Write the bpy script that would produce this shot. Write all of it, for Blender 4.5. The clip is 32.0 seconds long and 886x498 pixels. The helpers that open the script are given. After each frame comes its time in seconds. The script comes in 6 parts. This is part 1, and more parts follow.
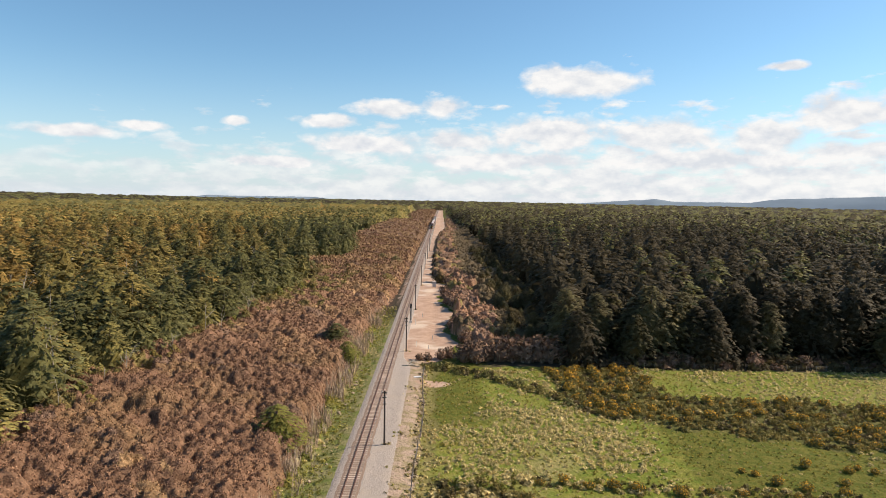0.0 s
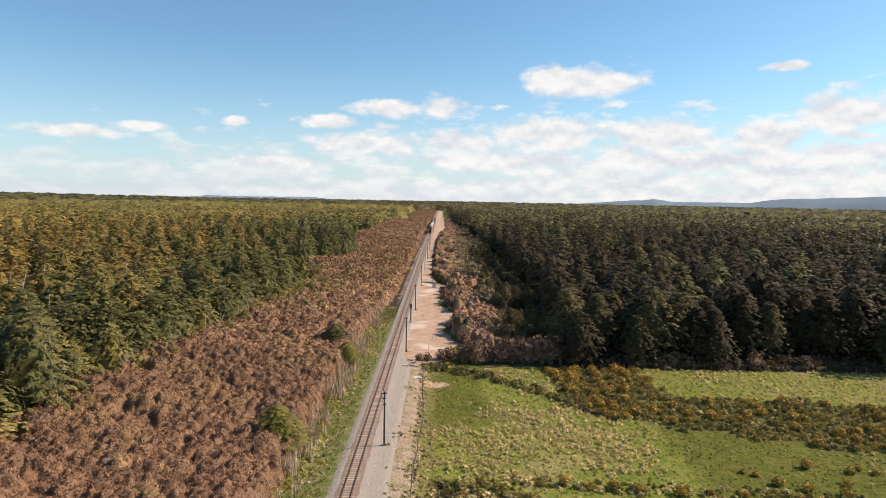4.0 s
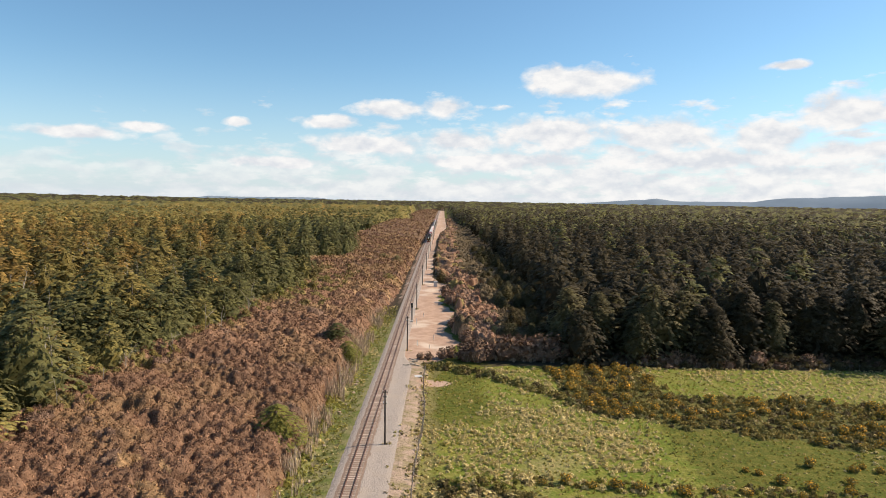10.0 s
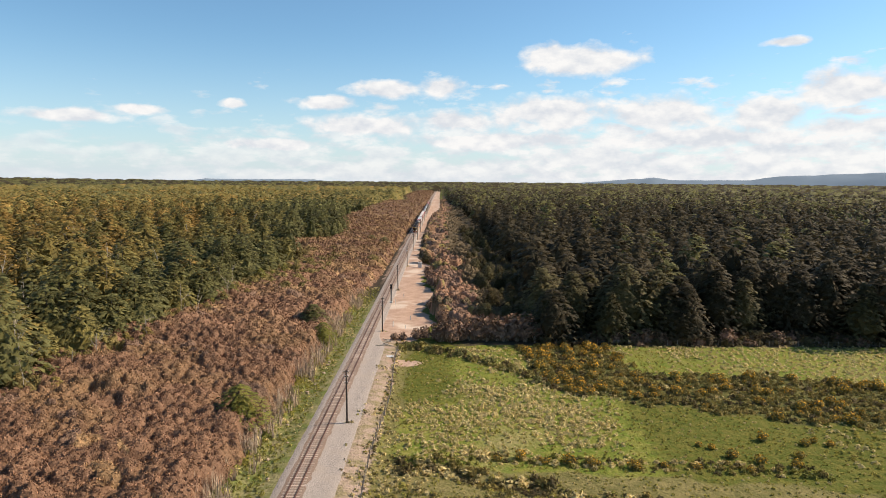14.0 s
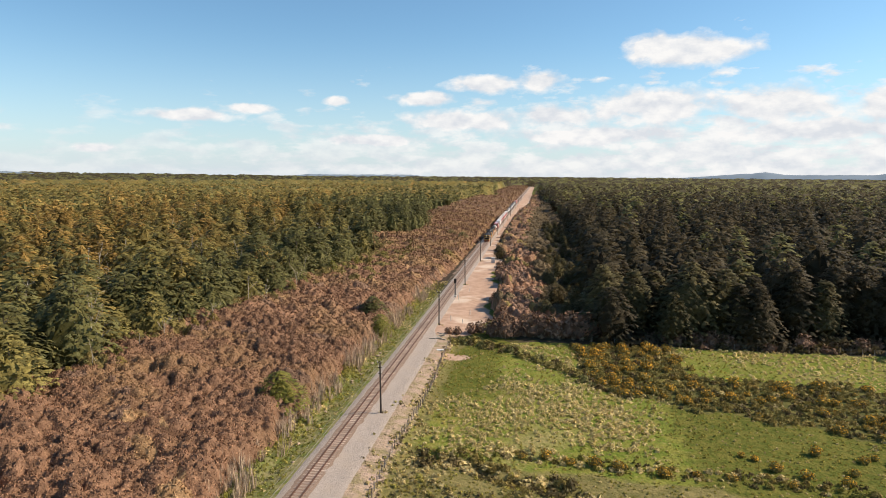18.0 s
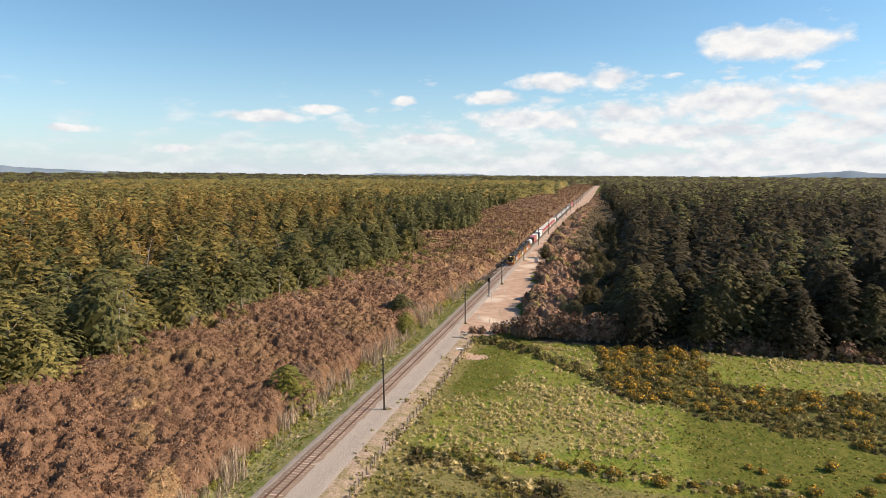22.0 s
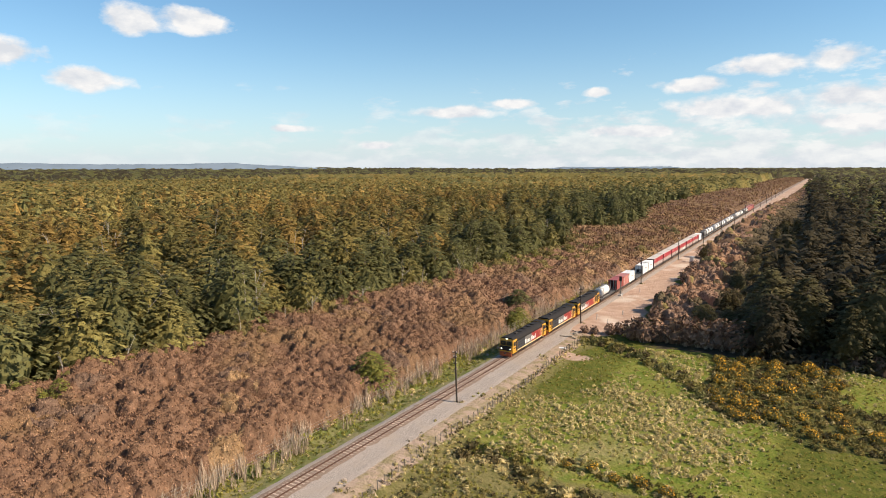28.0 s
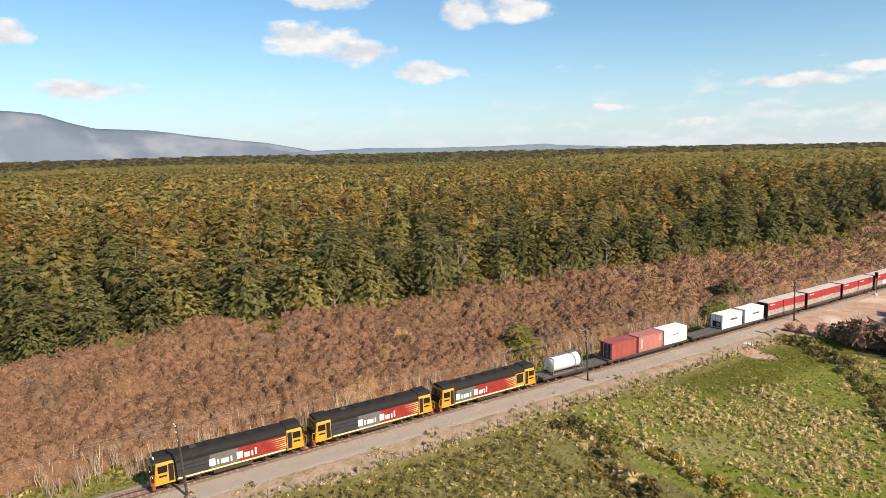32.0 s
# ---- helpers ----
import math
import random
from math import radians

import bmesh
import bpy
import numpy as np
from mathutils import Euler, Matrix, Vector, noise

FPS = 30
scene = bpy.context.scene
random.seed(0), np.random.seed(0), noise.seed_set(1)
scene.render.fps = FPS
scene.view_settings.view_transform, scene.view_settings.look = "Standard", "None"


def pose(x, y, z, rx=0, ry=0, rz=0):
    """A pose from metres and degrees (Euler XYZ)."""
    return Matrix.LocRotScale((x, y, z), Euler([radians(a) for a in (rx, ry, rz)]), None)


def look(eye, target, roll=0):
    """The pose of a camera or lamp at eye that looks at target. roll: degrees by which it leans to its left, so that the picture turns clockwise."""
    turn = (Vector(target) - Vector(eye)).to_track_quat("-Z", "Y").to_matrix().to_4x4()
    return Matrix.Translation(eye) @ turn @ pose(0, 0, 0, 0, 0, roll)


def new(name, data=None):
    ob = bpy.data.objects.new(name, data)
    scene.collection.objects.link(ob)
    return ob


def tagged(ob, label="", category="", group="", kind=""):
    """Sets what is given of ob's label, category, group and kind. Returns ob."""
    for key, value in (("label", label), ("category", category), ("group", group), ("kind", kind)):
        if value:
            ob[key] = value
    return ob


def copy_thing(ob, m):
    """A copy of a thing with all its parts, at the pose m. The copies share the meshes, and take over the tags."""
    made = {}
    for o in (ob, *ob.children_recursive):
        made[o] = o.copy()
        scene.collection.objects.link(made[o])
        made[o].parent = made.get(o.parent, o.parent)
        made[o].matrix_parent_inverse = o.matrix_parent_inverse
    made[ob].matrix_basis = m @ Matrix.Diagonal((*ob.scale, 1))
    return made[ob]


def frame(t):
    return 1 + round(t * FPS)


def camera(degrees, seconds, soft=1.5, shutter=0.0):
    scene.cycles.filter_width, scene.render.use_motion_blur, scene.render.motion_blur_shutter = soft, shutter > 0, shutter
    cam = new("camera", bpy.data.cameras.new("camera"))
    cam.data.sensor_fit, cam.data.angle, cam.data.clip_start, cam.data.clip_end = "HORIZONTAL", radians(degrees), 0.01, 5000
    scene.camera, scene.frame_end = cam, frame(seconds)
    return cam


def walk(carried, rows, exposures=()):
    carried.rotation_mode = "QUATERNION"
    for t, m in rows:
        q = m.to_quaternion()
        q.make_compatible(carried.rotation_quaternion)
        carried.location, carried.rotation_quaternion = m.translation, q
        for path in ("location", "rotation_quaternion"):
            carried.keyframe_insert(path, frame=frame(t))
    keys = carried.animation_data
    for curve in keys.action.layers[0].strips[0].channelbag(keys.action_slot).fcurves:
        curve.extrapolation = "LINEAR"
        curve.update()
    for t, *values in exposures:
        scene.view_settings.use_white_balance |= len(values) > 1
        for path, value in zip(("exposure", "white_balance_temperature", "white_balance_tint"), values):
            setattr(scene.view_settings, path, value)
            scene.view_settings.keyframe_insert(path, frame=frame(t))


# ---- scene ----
cam = camera(68.4, 32.0, soft=0.75)

PATH = [
    (0, (10.694, -91.111, 35.252), (10.7, -89.117, 35.101), 1.1),
    (9, (10.712, -90.523, 35.019), (10.716, -88.528, 34.869), 1.0),
    (10.5, (11.064, -90.431, 34.81), (11.062, -88.437, 34.66), 0.9),
    (11, (11.363, -90.445, 34.8), (11.358, -88.451, 34.65), 0.9),
    (11.5, (11.801, -90.597, 34.827), (11.798, -88.602, 34.678), 0.9),
    (12, (12.373, -90.847, 34.876), (12.371, -88.852, 34.728), 1.3),
    (12.5, (13.207, -91.072, 34.933), (13.21, -89.078, 34.778), 0.9),
    (13, (14.244, -91.227, 34.993), (14.25, -89.234, 34.827), 0.7),
    (13.5, (15.36, -91.339, 35.025), (15.365, -89.348, 34.835), 0.4),
    (15.5, (19.783, -90.991, 35.113), (19.79, -89.003, 34.891), 1.0),
    (16, (20.909, -90.925, 35.086), (20.795, -88.941, 34.864), 0.6),
    (16.5, (22.105, -90.826, 35.056), (21.842, -88.856, 34.831), 0.4),
    (17, (23.265, -90.774, 35.014), (22.996, -88.805, 34.788), 0.3),
    (17.5, (24.362, -90.725, 35.011), (24.087, -88.757, 34.786), 0.4),
    (18, (25.37, -90.643, 35.001), (25.084, -88.677, 34.776), 0.4),
    (18.5, (26.322, -90.531, 34.978), (26.024, -88.566, 34.754), 0.5),
    (19, (27.277, -90.382, 34.95), (26.963, -88.419, 34.726), 0.3),
    (19.5, (28.415, -90.126, 34.952), (28.074, -88.168, 34.727), 0.5),
    (20, (29.583, -89.853, 34.948), (29.212, -87.901, 34.721), 0.4),
    (20.5, (30.739, -89.548, 34.935), (30.339, -87.602, 34.707), 0.3),
    (21, (31.892, -89.193, 34.916), (31.463, -87.253, 34.687), 0.2),
    (21.5, (33.023, -88.838, 34.894), (32.568, -86.904, 34.664), 0.3),
    (22, (34.123, -88.528, 34.877), (33.64, -86.6, 34.648), 0.3),
    (22.5, (35.145, -88.286, 34.875), (34.636, -86.365, 34.646), 0.4),
    (23, (36.079, -88.109, 34.892), (35.542, -86.196, 34.662), 0.3),
    (23.5, (37.092, -87.838, 34.93), (36.519, -85.935, 34.698), 0.3),
    (24, (38.164, -87.484, 34.988), (37.54, -85.598, 34.754), 0.2),
    (24.5, (39.3, -86.997, 35.067), (38.624, -85.13, 34.831), 0.1),
    (25, (40.529, -86.392, 35.143), (39.784, -84.551, 34.903), -0.1),
    (25.5, (41.848, -85.809, 35.134), (41.041, -83.995, 34.894), -0.2),
    (27.5, (47.596, -83.219, 35.045), (46.626, -81.487, 34.8), -0.3),
    (28, (49.317, -82.31, 35.053), (48.309, -80.601, 34.805), -0.2),
    (28.5, (51.316, -81.248, 35.071), (50.266, -79.565, 34.821), -0.0),
    (29, (53.583, -80.127, 35.113), (52.432, -78.511, 34.861), -0.2),
    (29.5, (56.155, -78.981, 35.169), (54.847, -77.49, 34.912), -0.3),
    (30, (59.036, -77.739, 35.222), (57.66, -76.311, 34.962), -0.5),
    (30.5, (62.161, -76.182, 35.268), (60.743, -74.797, 35.006), -0.7),
    (31, (65.464, -74.363, 35.297), (64.002, -73.028, 35.016), -0.8),
    (31.5, (68.919, -72.194, 35.317), (67.302, -71.054, 35.023), -1.1),
    (32, (72.383, -69.824, 35.335), (70.714, -68.763, 35.039), -1.4),
]
walk(cam, [(t, look(eye, target, roll)) for t, eye, target, roll in PATH], exposures=[(0, 0.35), (32, 0.35)])

# ---- light ----
SUN_EL, SUN_AZ = radians(37), radians(76)   # azimuth from +y towards +x
to_sun = Vector((math.sin(SUN_AZ) * math.cos(SUN_EL), math.cos(SUN_AZ) * math.cos(SUN_EL), math.sin(SUN_EL)))
sun = new("sun", bpy.data.lights.new("sun", "SUN"))
sun.data.energy, sun.data.angle, sun.data.color = 5.75, radians(0.53), (1.0, 0.82, 0.625)
sun.matrix_world = look(to_sun * 100, (0, 0, 0))

# azimuth, elevation, half width, half height in degrees of the cumulus that stand in the sky
CLOUDS = [(12.3, 10.0, 5.6, 1.5), (9.0, 10.6, 2.6, 1.3), (0.0, 7.9, 2.6, 1.0), (-4.5, 7.7, 4.0, 0.9), (-10.0, 6.5, 3.4, 0.7),
          (-29.4, 4.7, 3.9, 0.6), (-24.5, 5.4, 2.6, 0.5), (-17.4, 6.2, 1.2, 0.5), (9.6, 5.8, 6.6, 1.7), (18.6, 5.6, 5.0, 1.7), (1.4, 5.0, 4.4, 1.15), (26.0, 5.2, 3.6, 1.8), (5.0, 3.4, 10.0, 1.0), (22.0, 3.5, 11.0, 1.1),
          (-6.6, 4.6, 5.4, 1.25), (31.6, 7.0, 4.6, 1.7), (36.0, 7.6, 3.5, 1.5), (32.0, 4.2, 6.0, 1.0), (-14.0, 2.9, 6.0, 0.7), (27.3, 10.6, 1.9, 0.4), (-36.2, 1.9, 1.9, 0.5),
          (-69.0, 9.4, 4.6, 1.4), (-64.0, 8.2, 3.4, 1.1), (-58.6, 6.7, 3.4, 0.9), (-67.0, 12.6, 4.2, 1.0), (-55.0, 11.2, 2.8, 1.3),
          (-50.8, 11.5, 3.2, 1.1), (-90.3, 9.0, 2.2, 1.1), (-85.5, 5.2, 4.0, 0.8), (-43.5, 3.3, 2.2, 0.4), (48.0, 8.0, 6.0, 1.8),
          (-112.0, 9.0, 6.0, 1.8), (70.0, 14.0, 8.0, 2.2), (140.0, 12.0, 9.0, 2.4), (-150.0, 10.0, 8.0, 2.0)]


def build_world():
    world = bpy.data.worlds.new("world")
    scene.world = world
    world.use_nodes = True
    nt = world.node_tree
    nt.nodes.clear()
    N, L = nt.nodes.new, nt.links.new

    def math_node(op, a, b=None, c=None, clamp=False):
        n = N("ShaderNodeMath")
        n.operation, n.use_clamp = op, clamp
        for i, v in enumerate((a, b, c)):
            if v is None:
                continue
            if isinstance(v, (int, float)):
                n.inputs[i].default_value = v
            else:
                L(v, n.inputs[i])
        return n.outputs[0]

    sky = N("ShaderNodeTexSky")
    sky.sky_type, sky.sun_disc = "NISHITA", False
    sky.sun_elevation, sky.sun_rotation = SUN_EL, SUN_AZ
    sky.altitude, sky.air_density, sky.dust_density, sky.ozone_density = 600, 1.0, 0.6, 1.2
    co = N("ShaderNodeTexCoord")
    sep = N("ShaderNodeSeparateXYZ")
    L(co.outputs["Generated"], sep.inputs[0])
    x, y, z = sep.outputs
    az = math_node("MULTIPLY", math_node("ARCTAN2", x, y), 57.29578)
    el = math_node("MULTIPLY", math_node("ARCSINE", z), 57.29578)
    pos = N("ShaderNodeCombineXYZ")
    L(az, pos.inputs[0]), L(el, pos.inputs[1])

    def noise_at(scale, stretch, detail, rough, shift, rise=0.0):
        m = N("ShaderNodeMapping")
        m.inputs["Scale"].default_value, m.inputs["Location"].default_value = (scale, scale * stretch, 1), (shift, shift + rise * scale * stretch, 0)
        L(pos.outputs[0], m.inputs[0])
        n = N("ShaderNodeTexNoise")
        n.inputs["Scale"].default_value, n.inputs["Detail"].default_value, n.inputs["Roughness"].default_value = 1, detail, rough
        L(m.outputs[0], n.inputs["Vector"])
        return n.outputs["Fac"]

    fine, above, wide = noise_at(0.36, 1.7, 9, 0.55, 3.7), noise_at(0.36, 1.7, 5, 0.55, 3.7, 0.6), noise_at(0.24, 2.9, 9, 0.58, 11.0)
    near = None
    for a, e, w, h in CLOUDS:
        s = N("ShaderNodeVectorMath")
        s.operation = "SUBTRACT"
        L(pos.outputs[0], s.inputs[0])
        s.inputs[1].default_value = (a, e, 0)
        d = N("ShaderNodeVectorMath")
        d.operation = "MULTIPLY"
        L(s.outputs[0], d.inputs[0])
        d.inputs[1].default_value = (1 / w, 1 / h, 0)
        ln = N("ShaderNodeVectorMath")
        ln.operation = "LENGTH"
        L(d.outputs[0], ln.inputs[0])
        near = ln.outputs["Value"] if near is None else math_node("SMOOTH_MIN", near, ln.outputs["Value"], 0.25)
    # cumulus: the heap's outline broken up by noise
    heap = math_node("ADD", math_node("SUBTRACT", 1.0, near), math_node("MULTIPLY", math_node("SUBTRACT", fine, 0.5), 1.8))
    heap = math_node("MULTIPLY", heap, 2.2, clamp=True)
    # the low bank of cloud along the horizon, thicker to the north-east
    east = math_node("MULTIPLY", math_node("ADD", az, 50.0), 0.016, clamp=True)
    low = math_node("SUBTRACT", math_node("MULTIPLY_ADD", east, 3.6, 1.4), el)
    bank = math_node("ADD", math_node("MULTIPLY", low, 0.26), math_node("MULTIPLY", math_node("SUBTRACT", wide, 0.46), 8.0))
    bank = math_node("MULTIPLY", math_node("MULTIPLY", bank, 1.0, clamp=True), math_node("MULTIPLY_ADD", east, 0.7, 0.25))
    cover = math_node("MULTIPLY", math_node("MAXIMUM", heap, bank), math_node("MULTIPLY", math_node("ADD", el, 1.0), 0.8, clamp=True))
    shade = N("ShaderNodeMix")
    shade.data_type = "RGBA"
    L(math_node("MULTIPLY_ADD", math_node("SUBTRACT", fine, above), 3.4, math_node("MULTIPLY_ADD", wide, 1.1, -0.02), clamp=True), shade.inputs["Factor"])
    shade.inputs["A"].default_value, shade.inputs["B"].default_value = (7.3, 7.6, 8.1, 1), (9.7, 9.55, 9.4, 1)
    mix = N("ShaderNodeMix")
    mix.data_type = "RGBA"
    L(cover, mix.inputs["Factor"])
    tint = N("ShaderNodeMix")
    tint.data_type, tint.blend_type = "RGBA", "MULTIPLY"
    tint.inputs["Factor"].default_value, tint.inputs["B"].default_value = 1.0, (1.08, 1.40, 1.50, 1)
    L(sky.outputs[0], tint.inputs["A"])
    haze = N("ShaderNodeMix")       # pale air low over the plain
    haze.data_type = "RGBA"
    L(math_node("MULTIPLY", math_node("POWER", math_node("SUBTRACT", 1.0, math_node("MULTIPLY", math_node("MAXIMUM", el, 0.0), 0.075), clamp=True), 2.2), 0.85), haze.inputs["Factor"])
    L(tint.outputs["Result"], haze.inputs["A"])
    haze.inputs["B"].default_value = (6.9, 7.6, 8.5, 1)
    L(haze.outputs["Result"], mix.inputs["A"])
    L(shade.outputs["Result"], mix.inputs["B"])
    bg = N("ShaderNodeBackground")
    bg.inputs["Strength"].default_value = 0.078
    L(mix.outputs["Result"], bg.inputs["Color"])
    out = N("ShaderNodeOutputWorld")
    L(bg.outputs[0], out.inputs["Surface"])


build_world()


# ---- materials ----
def material(name, base, second=None, scale=1.0, rough=0.8, metal=0.0, bump=0.0, bump_scale=None, detail=6, lo=0.35, hi=0.65,
             island=0.0, random_ob=0.0, translucent=0.0, emit=0.0, spec=0.3, cut=0.0, cut_scale=7.0, third=None, third_scale=0.1, third_at=0.55, swell=0.0):
    """Two colours mixed by noise at world size, a third in larger patches, with variation per piece, bump and gloss."""
    m = bpy.data.materials.new(name)
    m.use_nodes = True
    nt = m.node_tree
    N, L = nt.nodes.new, nt.links.new
    p = nt.nodes["Principled BSDF"]
    p.inputs["Roughness"].default_value, p.inputs["Metallic"].default_value = rough, metal
    p.inputs["Specular IOR Level"].default_value = spec
    co = N("ShaderNodeTexCoord")
    second = second or tuple(c * 0.75 for c in base)

    def noise_fac(s, d, a, b):
        n = N("ShaderNodeTexNoise")
        n.inputs["Scale"].default_value, n.inputs["Detail"].default_value = s, d
        L(co.outputs["Object"], n.inputs["Vector"])
        r = N("ShaderNodeMapRange")
        r.inputs["From Min"].default_value, r.inputs["From Max"].default_value = a, b
        L(n.outputs["Fac"], r.inputs["Value"])
        return r.outputs[0], n.outputs["Fac"]

    def mixed(fac, a, b):
        n = N("ShaderNodeMix")
        n.data_type = "RGBA"
        L(fac, n.inputs["Factor"])
        for v, k in ((a, "A"), (b, "B")):
            if isinstance(v, tuple):
                n.inputs[k].default_value = (*v, 1)
            else:
                L(v, n.inputs[k])
        return n.outputs["Result"]

    fac, raw = noise_fac(scale, detail, lo, hi)
    col = mixed(fac, base, second)
    if third:
        f3, _ = noise_fac(third_scale, 3, third_at - 0.06, third_at + 0.1)
        col = mixed(f3, col, third)
    for amount, node, socket in ((island, "ShaderNodeNewGeometry", "Random Per Island"), (random_ob, "ShaderNodeObjectInfo", "Random")):
        if amount:
            g = N(node)
            r = N("ShaderNodeMapRange")
            r.inputs["To Min"].default_value, r.inputs["To Max"].default_value = 1 - amount, 1 + amount
            L(g.outputs[socket], r.inputs["Value"])
            h = N("ShaderNodeHueSaturation")
            L(r.outputs[0], h.inputs["Value"])
            L(col, h.inputs["Color"])
            col = h.outputs[0]
    L(col, p.inputs["Base Color"])
    if bump:
        n = N("ShaderNodeTexNoise")
        n.inputs["Scale"].default_value, n.inputs["Detail"].default_value = bump_scale or scale * 3, 5
        L(co.outputs["Object"], n.inputs["Vector"])
        b = N("ShaderNodeBump")
        b.inputs["Strength"].default_value, b.inputs["Distance"].default_value = 1.0, bump
        L(n.outputs["Fac"], b.inputs["Height"])
        L(b.outputs[0], p.inputs["Normal"])
    if swell:       # the leaves of a spray spread round the crown's own outward direction
        at = N("ShaderNodeAttribute")
        at.attribute_name = "swell"
        vt = N("ShaderNodeVectorTransform")
        vt.vector_type, vt.convert_from, vt.convert_to = "VECTOR", "OBJECT", "WORLD"
        L(at.outputs["Vector"], vt.inputs[0])
        g = N("ShaderNodeNewGeometry")
        sc = N("ShaderNodeVectorMath")
        sc.operation = "MULTIPLY_ADD"
        L(vt.outputs[0], sc.inputs[0])
        sc.inputs[1].default_value = (swell, swell, swell)
        L(g.outputs["Normal"], sc.inputs[2])
        nz = N("ShaderNodeVectorMath")
        nz.operation = "NORMALIZE"
        L(sc.outputs[0], nz.inputs[0])
        L(nz.outputs[0], p.inputs["Normal"])
    if emit:
        p.inputs["Emission Color"].default_value, p.inputs["Emission Strength"].default_value = (*base, 1), emit
    if translucent:
        t = N("ShaderNodeBsdfTranslucent")
        L(col, t.inputs["Color"])
        mx = N("ShaderNodeMixShader")
        mx.inputs[0].default_value = translucent
        L(p.outputs[0], mx.inputs[1]), L(t.outputs[0], mx.inputs[2])
        surf = mx.outputs[0]
        if cut:     # sprays are ragged: leaves with gaps between them
            n = N("ShaderNodeTexNoise")
            n.inputs["Scale"].default_value, n.inputs["Detail"].default_value = cut_scale, 1.0
            L(co.outputs["Object"], n.inputs["Vector"])
            g = N("ShaderNodeMath")
            g.operation = "LESS_THAN"
            L(n.outputs["Fac"], g.inputs[0])
            g.inputs[1].default_value = cut
            clear = N("ShaderNodeBsdfTransparent")
            mc = N("ShaderNodeMixShader")
            L(g.outputs[0], mc.inputs[0]), L(surf, mc.inputs[1]), L(clear.outputs[0], mc.inputs[2])
            surf = mc.outputs[0]
        L(surf, nt.nodes["Material Output"].inputs["Surface"])
    return m


def leaf(name, base, second, **kw):
    kw = dict(dict(scale=0.35, rough=0.7, island=0.48, random_ob=0.18, translucent=0.3, spec=0.12, detail=3, cut=0.40, cut_scale=4.5), **kw)
    return material(name, base, second, **kw)


LEAF_DARK = leaf("beech leaves dark green", (0.108, 0.107, 0.042), (0.152, 0.143, 0.051), swell=0.9)
LEAF_GREEN = leaf("beech leaves green", (0.168, 0.147, 0.050), (0.224, 0.188, 0.058), swell=0.9)
LEAF_OLIVE = leaf("beech leaves olive", (0.250, 0.190, 0.056), (0.192, 0.156, 0.051), swell=0.9)
LEAF_GOLD = leaf("beech leaves golden brown", (0.340, 0.222, 0.062), (0.255, 0.170, 0.054), swell=0.9)
FAR_DARK = leaf("distant dark green crowns", (0.108, 0.107, 0.042), (0.152, 0.143, 0.051), cut=0.41, cut_scale=3.2, swell=1.1)
FAR_GREEN = leaf("distant green crowns", (0.168, 0.147, 0.050), (0.224, 0.188, 0.058), cut=0.41, cut_scale=3.2, swell=1.1)
FAR_OLIVE = leaf("distant olive crowns", (0.250, 0.190, 0.056), (0.192, 0.156, 0.051), cut=0.41, cut_scale=3.2, swell=1.1)
FAR_GOLD = leaf("distant golden brown crowns", (0.340, 0.222, 0.062), (0.255, 0.170, 0.054), cut=0.41, cut_scale=3.2, swell=1.1)
# cloud shade over the eastern forest is put into the PINE and SHADE colours
FAR_PINE = leaf("distant dark needles with painted shade", (0.048, 0.040, 0.022), (0.068, 0.055, 0.029), cut=0.41, cut_scale=3.2, swell=1.1)
LEAF_SHADE = leaf("olive leaves darkened as shaded", (0.085, 0.076, 0.034), (0.115, 0.098, 0.042), swell=0.9)
LEAF_BRIGHT = leaf("fresh green leaves", (0.160, 0.165, 0.036), (0.22, 0.205, 0.048), swell=0.9)
LEAF_PINE = leaf("conifer needles darkened as shaded", (0.048, 0.040, 0.022), (0.068, 0.055, 0.029), swell=0.9)
HEATH = leaf("russet heath foliage", (0.285, 0.165, 0.100), (0.178, 0.101, 0.061), scale=0.9, detail=9, third=(0.255, 0.155, 0.083), third_scale=0.07, cut=0.0, translucent=0.12, bump=0.14, bump_scale=5.0)
HEATH_GREY = leaf("grey brown heath foliage", (0.255, 0.162, 0.108), (0.160, 0.100, 0.068), scale=0.9, detail=9, cut=0.0, translucent=0.12, bump=0.14, bump_scale=5.0)
HEATH_TAN = leaf("tan heath foliage", (0.375, 0.240, 0.125), (0.260, 0.160, 0.082), scale=0.8, detail=9, cut=0.0, translucent=0.12, bump=0.14, bump_scale=5.0)
HEATH_OLIVE = leaf("olive brown heath foliage", (0.215, 0.165, 0.058), (0.150, 0.115, 0.045), scale=0.8, detail=9, cut=0.0, translucent=0.12, bump=0.14, bump_scale=5.0)
# this brown is kept dark to carry the forest's shade in its colour
HEATH_DARK = leaf("heath brown darkened as forest shade", (0.120, 0.088, 0.048), (0.078, 0.060, 0.034), scale=0.8, detail=9, cut=0.0, translucent=0.12, bump=0.14, bump_scale=5.0)
BRACKEN = leaf("dark brown undergrowth", (0.125, 0.092, 0.042), (0.085, 0.075, 0.032), scale=0.6)
FLOWER = leaf("yellow gorse flowers", (0.80, 0.44, 0.04), (0.66, 0.32, 0.03), translucent=0.1, cut=0.0)
STRAW = leaf("straw tussock blades", (0.64, 0.53, 0.27), (0.52, 0.43, 0.20), scale=0.3, cut=0.0, translucent=0.5)
BLADE = leaf("green grass blades", (0.27, 0.255, 0.054), (0.35, 0.305, 0.08), scale=0.3, cut=0.0, translucent=0.5)
TWIG = material("bleached twigs", (0.52, 0.41, 0.30), (0.34, 0.25, 0.17), scale=2, island=0.3)
